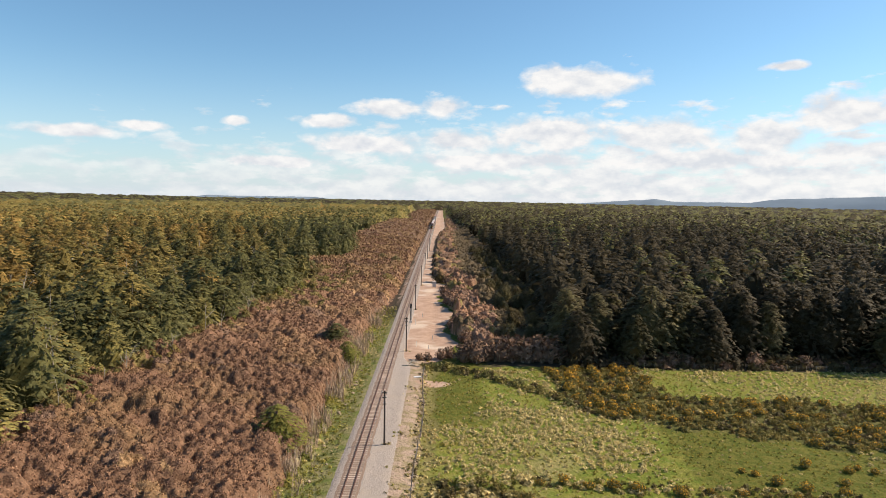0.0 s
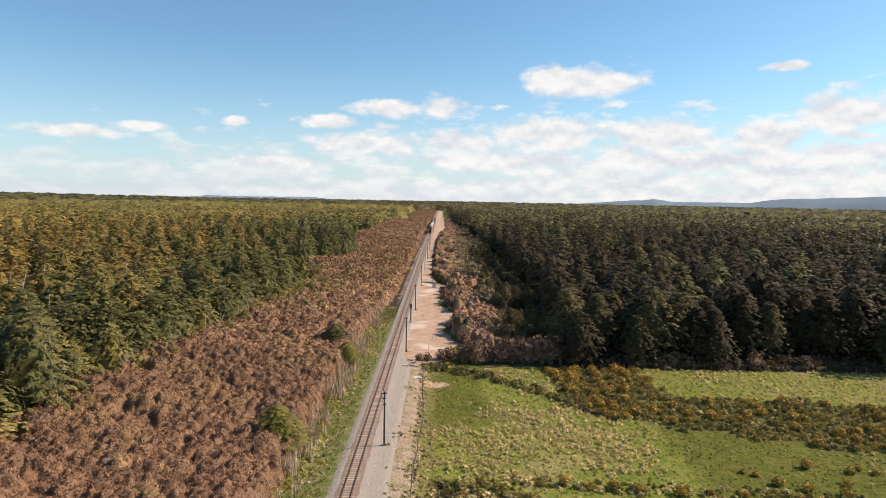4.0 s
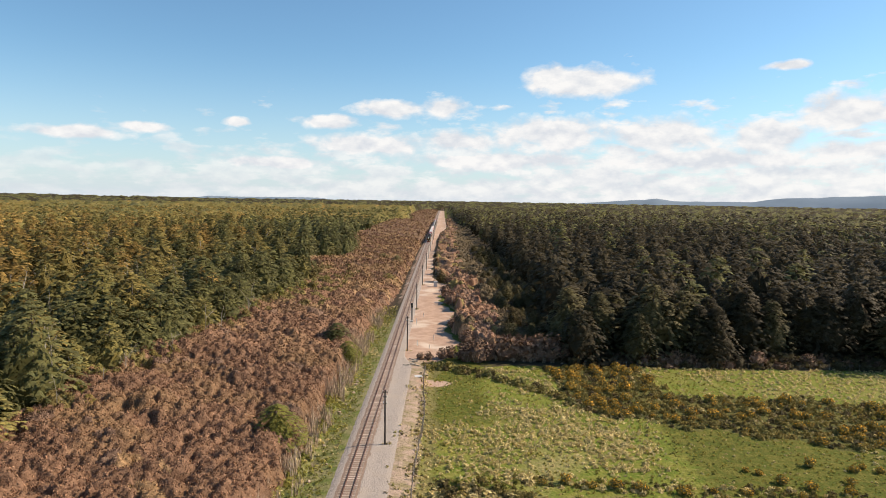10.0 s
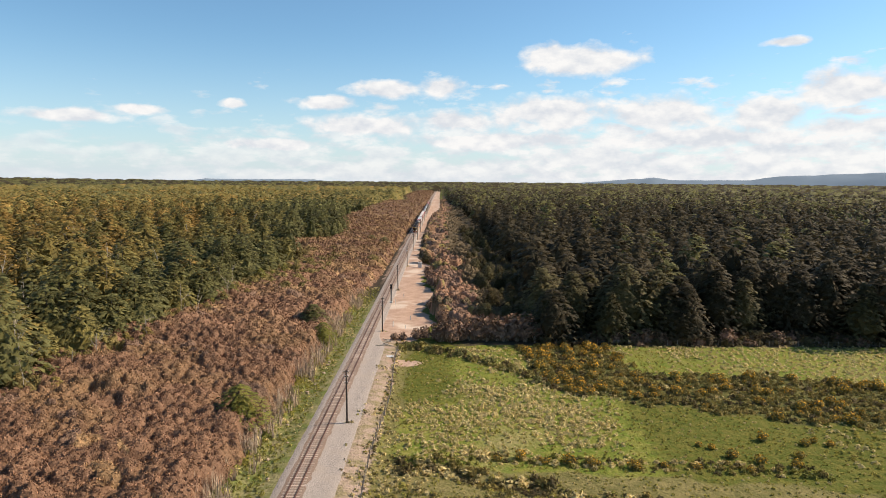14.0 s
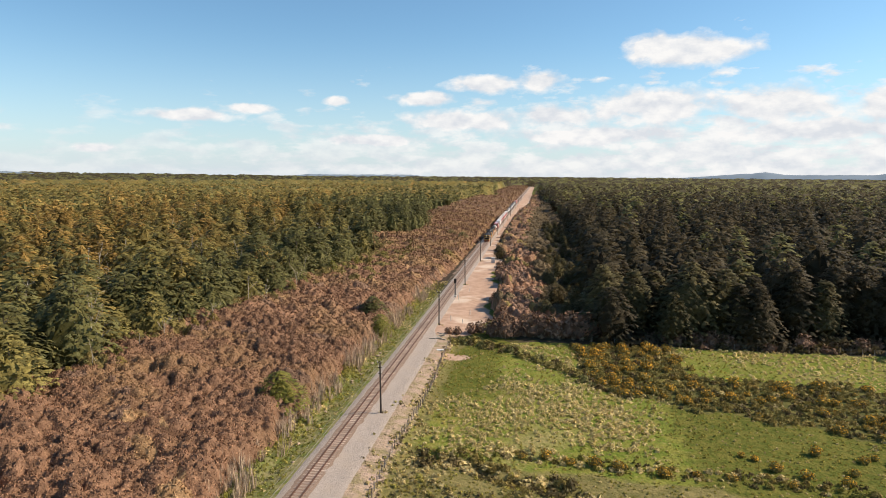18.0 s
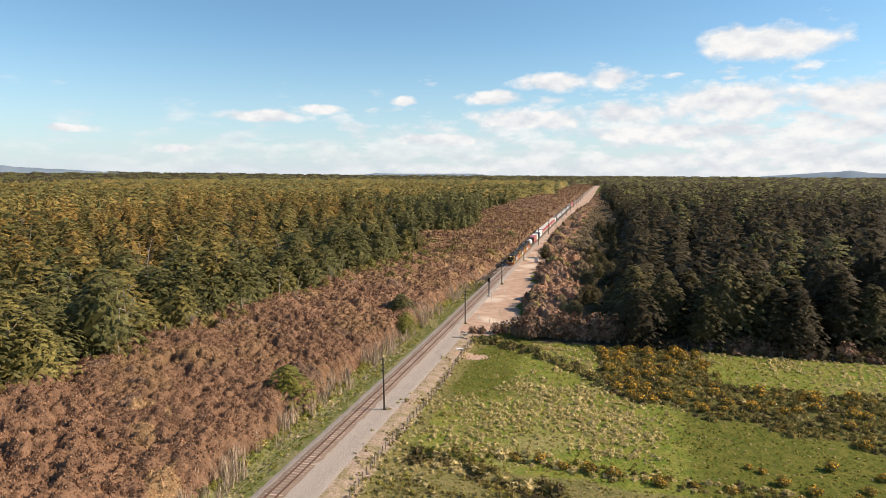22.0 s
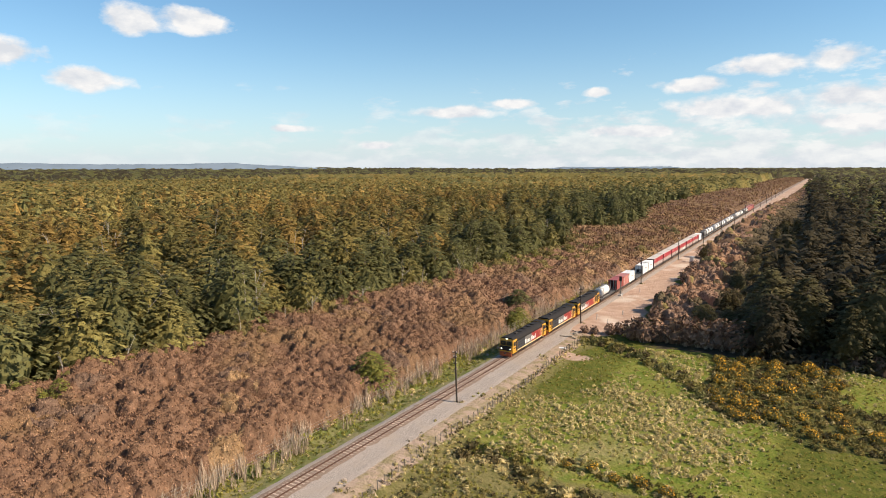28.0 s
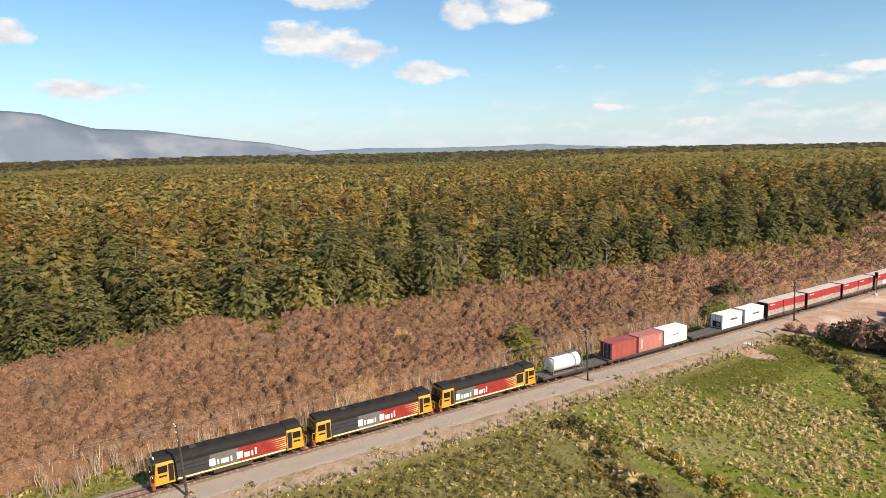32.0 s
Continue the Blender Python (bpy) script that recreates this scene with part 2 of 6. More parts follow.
BARK = material("grey bark", (0.16, 0.13, 0.10), (0.09, 0.075, 0.06), scale=3, bump=0.02)
SNAG = material("silver dead wood", (0.42, 0.38, 0.31), (0.30, 0.26, 0.21), scale=2, bump=0.01)
POLE = material("weathered dark timber", (0.075, 0.060, 0.050), (0.045, 0.038, 0.032), scale=4, bump=0.01)
POST = material("grey fence timber", (0.27, 0.225, 0.18), (0.17, 0.14, 0.11), scale=5, bump=0.01, random_ob=0.3)
BALLAST = material("pinkish grey ballast", (0.46, 0.395, 0.34), (0.21, 0.180, 0.155), scale=9, rough=0.9, bump=0.06, bump_scale=14, third=(0.35, 0.295, 0.245), third_scale=0.25)
STAINED = material("rust-stained ballast", (0.30, 0.215, 0.160), (0.185, 0.130, 0.095), scale=6, rough=0.9, bump=0.06, bump_scale=14, third=(0.22, 0.155, 0.115), third_scale=0.3)
SLEEPER = material("concrete sleeper", (0.44, 0.35, 0.28), (0.32, 0.25, 0.20), scale=3, random_ob=0.35)
RUST = material("rusty rail side", (0.155, 0.085, 0.060), (0.105, 0.060, 0.045), scale=3, rough=0.7, metal=0.3)
STEEL = material("dull grey steel", (0.30, 0.29, 0.28), (0.2, 0.19, 0.18), scale=4, rough=0.5, metal=0.6)
PORCELAIN = material("pale insulator", (0.7, 0.68, 0.64), scale=5, rough=0.3)
# the blue of distance haze is put into the ridges' base colours
HILL = material("wooded hills tinted with blue haze", (0.205, 0.260, 0.315), (0.170, 0.220, 0.270), scale=0.004, rough=1.0, spec=0.0)
MOUNT = material("bare mountain tinted with haze", (0.160, 0.200, 0.255), (0.125, 0.160, 0.210), scale=0.0025, rough=1.0, spec=0.0, third=(0.22, 0.25, 0.29), third_scale=0.003, third_at=0.56)


# ---- mesh tools ----
def link_mesh(name, V, F, mats, mi=None, smooth=False, swell=None):
    """An object of a mesh from arrays of corners and of triangles or quads."""
    V, F = np.asarray(V, dtype=np.float32), np.asarray(F, dtype=np.int32)
    me = bpy.data.meshes.new(name)
    k = F.shape[1]
    me.vertices.add(len(V)), me.loops.add(F.size), me.polygons.add(len(F))
    me.vertices.foreach_set("co", V.ravel())
    me.loops.foreach_set("vertex_index", F.ravel())
    me.polygons.foreach_set("loop_start", np.arange(0, F.size, k, dtype=np.int32))
    me.polygons.foreach_set("use_smooth", np.full(len(F), smooth))
    for m in mats if isinstance(mats, (list, tuple)) else [mats]:
        me.materials.append(m)
    if mi is not None:
        me.polygons.foreach_set("material_index", np.asarray(mi, dtype=np.int32))
    me.update(calc_edges=True)
    if swell is not None:
        me.attributes.new("swell", "FLOAT_VECTOR", "POINT").data.foreach_set("vector", np.asarray(swell, dtype=np.float32).ravel())
    return new(name, me)


def stuff(name, V, F, mats, label, category, mi=None, smooth=False, swell=None):
    return tagged(link_mesh(name, V, F, mats, mi, smooth, swell), label, category, kind="stuff")


def part(name, bm, mat, parent, label="", smooth=False):
    """Links a bmesh as one mesh object under a thing or a part (parent None: as a thing)."""
    me = bpy.data.meshes.new(name)
    bm.to_mesh(me)
    bm.free()
    me.materials.append(mat)
    if smooth:
        me.polygons.foreach_set("use_smooth", np.full(len(me.polygons), True))
    ob = new(name, me)
    ob.parent = parent
    return tagged(ob, label)


def empty(name, m, label, category, group="", kind=""):
    ob = new(name)
    ob.matrix_basis = m
    return tagged(ob, label, category, group, kind)


def box(bm, x0, x1, y0, y1, z0, z1, bevel=0.0):
    vs = [bm.verts.new((x, y, z)) for x in (x0, x1) for y in (y0, y1) for z in (z0, z1)]
    fs = [bm.faces.new([vs[i] for i in f]) for f in ((0, 1, 3, 2), (4, 6, 7, 5), (0, 4, 5, 1), (2, 3, 7, 6), (0, 2, 6, 4), (1, 5, 7, 3))]
    if bevel:
        es = list({e for f in fs for e in f.edges})
        bmesh.ops.bevel(bm, geom=es, offset=bevel, segments=2, affect="EDGES", profile=0.6)
    return bm


def boxed(*args, bevel=0.0):
    return box(bmesh.new(), *args, bevel=bevel)


def rod(bm, a, b, r0, r1=None, n=8):
    """A tapered round bar from a to b."""
    a, b = Vector(a), Vector(b)
    r1 = r0 if r1 is None else r1
    q = (b - a).to_track_quat("Z", "Y")
    rings = [[bm.verts.new(c + q @ Vector((r * math.cos(k * math.tau / n), r * math.sin(k * math.tau / n), 0))) for k in range(n)] for c, r in ((a, r0), (b, r1))]
    for k in range(n):
        bm.faces.new((rings[0][k], rings[0][(k + 1) % n], rings[1][(k + 1) % n], rings[1][k]))
    bm.faces.new(rings[0][::-1]), bm.faces.new(rings[1])
    return bm


def profile(bm, outline, y0, y1):
    """A prism of an outline in x and z, along y."""
    ends = [[bm.verts.new((x, y, z)) for x, z in outline] for y in (y0, y1)]
    n = len(outline)
    for k in range(n):
        bm.faces.new((ends[0][k], ends[0][(k + 1) % n], ends[1][(k + 1) % n], ends[1][k]))
    bm.faces.new(ends[0][::-1]), bm.faces.new(ends[1])
    return bm


# ---- the lie of the land ----
def grade(y):
    """The line climbs gently to the north."""
    raw = 0.00375 * (np.sqrt((np.asarray(y, dtype=float) - 30) ** 2 + 1600) + (np.asarray(y, dtype=float) - 30))
    return 3.4 * np.tanh(raw / 3.4) - 0.08


def smooth01(v, a, b):
    t = np.clip((np.asarray(v, dtype=float) - a) / (b - a), 0, 1)
    return t * t * (3 - 2 * t)


def wave(x, y, s=1.0, seed=0.0):
    """A cheap smooth field of uneven waves, about -1 to 1."""
    x, y = np.asarray(x) * s + seed, np.asarray(y) * s - seed
    return (np.sin(x * 1.3 + 1.7 * np.sin(y * 0.9)) + np.sin(y * 1.7 - 1.3 * np.sin(x * 1.1 + 2)) + 0.6 * np.sin(2.9 * x + 2.3 * y + 1.2)) / 2.6


def ditch_y(x):
    return -11.5 - 0.42 * (np.asarray(x) - 11) + 0.8 * np.sin(np.asarray(x) * 0.5)


def ground_z(x, y):
    x, y = np.asarray(x, dtype=float), np.asarray(y, dtype=float)
    z = grade(y) - 0.75 * smooth01(x, 5.5, 9.5) * (1 - 0.7 * smooth01(y, 40, 60)) - 0.45 * smooth01(-x, 4.0, 7.0)
    z = z - 0.5 * smooth01(-x, 2.2, 4.2) * (1 - smooth01(-x, 6.0, 8.5))
    z = z + 0.16 * wave(x, y, 0.16, 3) * smooth01(np.abs(x), 5, 14)
    d = np.abs(y - ditch_y(x))
    z = z - 0.9 * np.clip(1 - d / 1.5, 0, 1) * smooth01(x, 9.5, 12) * (1 - smooth01(x, 40, 60))
    far = np.hypot(x, y)
    return z + 22 * smooth01(far, 2500, 4800) * smooth01(-x, 1200, 4200)


def west_edge(y):
    """Where the beech forest begins west of the line."""
    return np.interp(y, (-160, -76, -47, -31, 3, 27, 35, 60, 111, 155, 196, 224, 234, 252, 292, 360, 430, 790, 826, 866, 940, 1500, 1760, 1830, 1900), (-60, -46, -51, -46, -46, -46, -44, -42, -40, -35, -52, -59, -37, -35, -40, -54, -58, -57, -32, -33, -50, -48, -34, -13, -13)) + 1.5 * np.sin(np.asarray(y) * 0.31)


def east_edge(y):
    """Where the forest begins east of the line."""
    return np.interp(y, (40, 56, 105, 160, 225, 334, 562, 800, 1900), (40, 39.5, 42, 43.5, 45, 40, 38, 26, 20)) + 1.5 * np.sin(np.asarray(y) * 0.27)


CLEAR_Y = (48, 54, 66, 76, 85, 95, 105, 115, 123, 140, 160, 171, 182, 195, 300, 380, 520, 620, 950)
CLEAR_X = (9, 12.5, 15, 13.5, 11.5, 13.5, 15.5, 13.5, 10.8, 9.8, 11.5, 13, 9.5, 6.5, 5.5, 6, 8, 14, 14)     # east side of the bare clearing
FRONT = 50.0   # the field ends here, the eastern forest begins


def gorse_area(x, y):
    a = (x > 33) & (x < 53 + 1.5 * np.sin(y)) & (y > 28) & (y < 47)
    lo = np.interp(x, (33, 37, 45, 56, 70, 76, 130), (23, 18, 13.5, 8.3, 3.8, 2, -4)) + 1.5 * np.sin(x * 0.6)
    hi = np.interp(x, (33, 50, 57, 62, 78, 91, 130), (30, 31, 28, 26.5, 27.5, 22, 18)) + 1.2 * np.sin(x * 0.5 + 1)
    return a | ((x > 33) & (x < 130) & (y > lo) & (y < hi))


def lush_area(x, y):
    """Damp green grass: the east of the field and a strip by the fence."""
    a = smooth01(x, 40, 50) * smooth01(20 - y - 0.25 * (x - 40), 0, 6)
    b = smooth01(x, 8, 10) * (1 - smooth01(x, 17, 24)) * smooth01(y, 6, 14)
    return np.clip(np.maximum(a, 0.8 * b) + 0.3 * wave(x, y, 0.15, 6), 0, 1) * (x > 8)


def build_ground():
    def axis(dense0, dense1, step, lo, hi):
        mid = np.arange(dense0, dense1 + step / 2, step)
        out_hi, s, v = [], step, dense1
        while v < hi:
            s *= 1.22
            v += s
            out_hi.append(min(v, hi))
        out_lo, s, v = [], step, dense0
        while v > lo:
            s *= 1.22
            v -= s
            out_lo.append(max(v, lo))
        return np.array(out_lo[::-1] + list(mid) + out_hi)
    xs, ys = axis(-14, 112, 1.0, -4900, 4900), axis(-70, 190, 1.0, -4900, 4900)
    X, Y = np.meshgrid(xs, ys)
    Z = ground_z(X, Y)
    nx, ny = len(xs), len(ys)
    V = np.stack([X, Y, Z], -1).reshape(-1, 3)
    i = np.arange(nx * ny).reshape(ny, nx)
    F = np.stack([i[:-1, :-1], i[:-1, 1:], i[1:, 1:], i[1:, :-1]], -1).reshape(-1, 4)
    w = 0.8 * wave(X, Y, 0.35, 5)
    field = smooth01(X + 0.4 * w, 7.4, 8.6) * (1 - smooth01(Y + w + 0.12 * np.clip(30 - X, 0, 22), 46.5, 48.5))
    verge = (1 - 0.9 * smooth01(Y + 8 * w, 60, 130)) * smooth01(-X, 1.2, 2.2) * (1 - smooth01(-X + w, 8.0, 9.5))
    track_side = smooth01(X, 1.6, 2.6) * (1 - smooth01(X + 0.5 * w, 7.4, 8.6)) * (1 - smooth01(Y, 46, 52))
    east = np.interp(Y, CLEAR_Y, CLEAR_X)
    bare = smooth01(X, 1.5, 3.0) * (1 - smooth01(X + 1.5 * w, east - 1, east + 0.6)) * smooth01(Y, 46, 51)
    bare = np.maximum(bare, 0.9 * smooth01(X, 3, 5) * (1 - smooth01(X + 3 * w, 14, 18)) * smooth01(Y, 560, 620) * (1 - smooth01(Y, 900, 1000)))
    bare = np.maximum(bare, 0.55 * smooth01(-X, 1.5, 2.5) * (1 - smooth01(-X + w, 3.4, 5.2)) * smooth01(Y, 90, 150))
    heath = np.maximum(smooth01(-X, 4, 6) * smooth01(X - west_edge(Y), -3, 3), smooth01(X, 12, 16) * smooth01(east_edge(Y) - X, -3, 3) * smooth01(Y, 50, 52))
    slab = np.clip(1.4 - np.hypot((X - 9.6) / 3.0, (Y - 33.4) / 2.0), 0, 1)
    bare = np.maximum(bare, np.clip(slab * 2, 0, 1))
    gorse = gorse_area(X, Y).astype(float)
    lush = lush_area(X, Y)
    rank = field * smooth01(-Y - 0.12 * (X - 20) + 1.5 * w, 11, 14.5) * (1 - smooth01(X, 62, 72))
    rank = np.maximum(rank, 0.75 * field * (1 - smooth01(X + 2 * w, 8.8, 12)))
    ob = link_mesh("ground", V, F, [], smooth=True)
    for name, data in (("field", field), ("verge", verge), ("track_side", track_side), ("bare", bare), ("heath", heath), ("gorse", gorse), ("lush", lush), ("rank", rank)):
        ob.data.attributes.new(name, "FLOAT", "POINT").data.foreach_set("value", data.astype(np.float32).ravel())
    m = bpy.data.materials.new("ground of grass, earth and litter")
    m.use_nodes = True
    nt = m.node_tree
    N, L = nt.nodes.new, nt.links.new
    p = nt.nodes["Principled BSDF"]
    p.inputs["Roughness"].default_value, p.inputs["Specular IOR Level"].default_value = 0.95, 0.1
    co = N("ShaderNodeTexCoord")

    def noise_fac(s, d, a, b, rough=0.5):
        n = N("ShaderNodeTexNoise")
        n.inputs["Scale"].default_value, n.inputs["Detail"].default_value, n.inputs["Roughness"].default_value = s, d, rough
        L(co.outputs["Object"], n.inputs["Vector"])
        r = N("ShaderNodeMapRange")
        r.inputs["From Min"].default_value, r.inputs["From Max"].default_value = a, b
        L(n.outputs["Fac"], r.inputs["Value"])
        return r.outputs[0]

    def mixed(fac, a, b):
        n = N("ShaderNodeMix")
        n.data_type = "RGBA"
        L(fac, n.inputs["Factor"])
        for v, k in ((a, "A"), (b, "B")):
            if isinstance(v, tuple):
                n.inputs[k].default_value = (*v, 1)
            else:
                L(v, n.inputs[k])
        return n.outputs["Result"]

    def mask(name, ragged=0.5, s=1.6):
        a = N("ShaderNodeAttribute")
        a.attribute_name = name
        n = N("ShaderNodeTexNoise")
        n.inputs["Scale"].default_value, n.inputs["Detail"].default_value = s, 6
        L(co.outputs["Object"], n.inputs["Vector"])
        s1 = N("ShaderNodeMath")
        s1.operation = "MULTIPLY_ADD"
        L(n.outputs["Fac"], s1.inputs[0])
        s1.inputs[1].default_value = ragged * 2
        L(a.outputs["Fac"], s1.inputs[2])
        r = N("ShaderNodeMapRange")
        r.inputs["From Min"].default_value, r.inputs["From Max"].default_value = 0.5 + ragged - 0.18, 0.5 + ragged + 0.18
        L(s1.outputs[0], r.inputs["Value"])
        return r.outputs[0]

    litter = mixed(noise_fac(0.8, 8, 0.35, 0.65), (0.045, 0.038, 0.024), (0.075, 0.060, 0.038))
    russet = mixed(noise_fac(0.5, 8, 0.35, 0.65), (0.088, 0.058, 0.040), (0.055, 0.040, 0.028))
    green = mixed(noise_fac(0.45, 9, 0.38, 0.66, 0.62), (0.112, 0.150, 0.020), (0.205, 0.196, 0.042))
    straw = mixed(noise_fac(1.5, 9, 0.35, 0.65, 0.6), (0.31, 0.26, 0.115), (0.17, 0.165, 0.050))
    grass = mixed(noise_fac(0.055, 5, 0.54, 0.74), green, straw)
    grass = mixed(noise_fac(1.3, 7, 0.56, 0.68, 0.6), grass, mixed(noise_fac(6.0, 3, 0.4, 0.6), (0.330, 0.275, 0.115), (0.20, 0.175, 0.06)))
    earth = mixed(noise_fac(0.35, 10, 0.36, 0.64, 0.65), (0.48, 0.340, 0.255), (0.35, 0.232, 0.165))
    earth = mixed(noise_fac(0.09, 5, 0.54, 0.66), earth, (0.56, 0.46, 0.37))
    side = mixed(noise_fac(0.5, 9, 0.42, 0.62, 0.65), (0.37, 0.275, 0.21), (0.23, 0.19, 0.10))
    verge_c = mixed(noise_fac(0.5, 8, 0.38, 0.62), (0.14, 0.165, 0.040), (0.27, 0.235, 0.11))
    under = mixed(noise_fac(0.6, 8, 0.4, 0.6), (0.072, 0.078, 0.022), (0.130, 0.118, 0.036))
    col = mixed(mask("heath"), litter, russet)
    col = mixed(mask("verge"), col, verge_c)
    col = mixed(mask("field", 0.3), col, grass)
    col = mixed(mask("lush", 0.6, 0.8), col, mixed(noise_fac(0.9, 8, 0.4, 0.62), (0.078, 0.093, 0.014), (0.132, 0.126, 0.026)))
    col = mixed(mask("rank", 0.5, 0.7), col, mixed(noise_fac(0.7, 9, 0.36, 0.64, 0.62), (0.215, 0.180, 0.072), (0.118, 0.112, 0.036)))
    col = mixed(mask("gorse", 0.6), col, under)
    col = mixed(mask("track_side", 0.5), col, side)
    col = mixed(mask("bare", 0.35, 0.9), col, earth)
    L(col, p.inputs["Base Color"])
    n = N("ShaderNodeTexNoise")
    n.inputs["Scale"].default_value, n.inputs["Detail"].default_value = 2.2, 8
    L(co.outputs["Object"], n.inputs["Vector"])
    b = N("ShaderNodeBump")
    b.inputs["Strength"].default_value, b.inputs["Distance"].default_value = 0.9, 0.25
    L(n.outputs["Fac"], b.inputs["Height"])
    L(b.outputs[0], p.inputs["Normal"])
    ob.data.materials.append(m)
    tagged(ob, "grassy field, bare earth and forest floor beside the line", "ground", kind="structure")


build_ground()


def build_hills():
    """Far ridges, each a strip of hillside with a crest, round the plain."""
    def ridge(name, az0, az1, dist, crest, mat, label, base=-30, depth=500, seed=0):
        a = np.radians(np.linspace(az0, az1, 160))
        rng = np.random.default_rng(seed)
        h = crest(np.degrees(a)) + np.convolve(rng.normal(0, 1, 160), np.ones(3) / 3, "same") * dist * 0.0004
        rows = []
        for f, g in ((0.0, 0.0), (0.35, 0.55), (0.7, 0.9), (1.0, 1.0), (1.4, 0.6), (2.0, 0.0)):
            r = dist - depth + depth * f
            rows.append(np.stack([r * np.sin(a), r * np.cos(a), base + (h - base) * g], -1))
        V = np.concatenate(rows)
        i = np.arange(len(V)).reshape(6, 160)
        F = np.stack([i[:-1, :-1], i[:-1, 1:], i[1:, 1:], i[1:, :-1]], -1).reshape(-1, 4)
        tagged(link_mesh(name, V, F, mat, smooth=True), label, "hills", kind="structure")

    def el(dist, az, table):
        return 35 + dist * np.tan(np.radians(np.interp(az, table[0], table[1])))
    ridge("backdrop_hills_north", -26, -6, 4300, lambda a: el(4300, a, ((-26, -22.5, -20, -17, -13, -11, -9, -7), (-0.9, -0.25, 0.03, 0.0, 0.03, 0.03, -0.2, -0.9))), HILL, "low wooded hills with blue haze in their colour", seed=1)
    ridge("backdrop_hills_east", 8, 62, 4400, lambda a: el(4400, a, ((8, 12, 15, 18.5, 20, 26, 28, 35, 45, 62), (-0.9, -0.1, 0.12, 0.40, 0.20, 0.22, 0.55, 0.85, 0.9, -0.5))), HILL, "long flat-topped hills with blue haze in their colour", seed=2)
    ridge("backdrop_hills_west", -76, -36, 4200, lambda a: el(4200, a, ((-76, -70, -64, -59, -54, -49, -44, -40, -36), (-0.8, 0.3, 0.45, 0.35, 0.35, 0.45, 0.15, -0.1, -0.9))), HILL, "low wooded ridge with blue haze in its colour", seed=3)
    ridge("backdrop_mountain", -130, -66, 4500, lambda a: el(4500, a, ((-130, -112, -100, -95, -91, -89.4, -87.7, -85.8, -82, -78.6, -75, -73, -70, -66), (0.2, 1.6, 3.6, 3.9, 3.65, 3.5, 2.9, 2.4, 2.25, 1.75, 1.35, 1.1, 0.55, -0.4))), MOUNT, "broad bare mountain with pale blue haze in its colour", seed=4)


build_hills()


# ---- foliage ----
def leaf_tris(P, Nn, S, rng, stretch=1.7):
    """One leaf spray, a triangle, at each point P, across its normal."""
    n = len(P)
    Nn = Nn / np.maximum(np.linalg.norm(Nn, axis=1, keepdims=True), 1e-6)
    A = rng.normal(size=(n, 3))
    U = np.cross(Nn, A)
    U /= np.maximum(np.linalg.norm(U, axis=1, keepdims=True), 1e-6)
    W = np.cross(Nn, U)
    S = np.asarray(S).reshape(-1, 1)
    V = np.stack([P + U * S * stretch * 0.62, P - U * S * stretch * 0.38 + W * S * 0.55, P - U * S * stretch * 0.38 - W * S * 0.55], 1).reshape(-1, 3)
    return V, np.arange(3 * n).reshape(-1, 3)


def dome(rng, nu, nv, R, H, z0, lump=0.12, sharp=1.0):
    """A closed lumpy core of R by H on z0."""
    V = []
    for i in range(nv):
        t = i / (nv - 1)
        r = R * np.sin(np.pi * (0.12 + 0.86 * t)) ** sharp
        for k in range(nu):
            a = math.tau * (k + 0.5 * (i % 2)) / nu + rng.uniform(-0.3, 0.3) / nu
            q = r * (1 + rng.uniform(-lump, lump))
            V.append((q * math.cos(a), q * math.sin(a), z0 + H * t + H * rng.uniform(-lump, lump) * 0.3))
    F = []
    for i in range(nv - 1):
        for k in range(nu):
            a, b, c, d = i * nu + k, i * nu + (k + 1) % nu, (i + 1) * nu + (k + 1) % nu, (i + 1) * nu + k
            F += [(a, b, c), (a, c, d)]
    top = len(V)
    V.append((0, 0, z0 + H * 1.02))
    F += [((nv - 1) * nu + k, (nv - 1) * nu + (k + 1) % nu, top) for k in range(nu)]
    return np.array(V), np.array(F)


def join(pieces):
    V, F, M, o = [], [], [], 0
    for v, f, m in pieces:
        V.append(v), F.append(f + o), M.append(np.full(len(f), m))
        o += len(v)
    return np.concatenate(V), np.concatenate(F), np.concatenate(M)


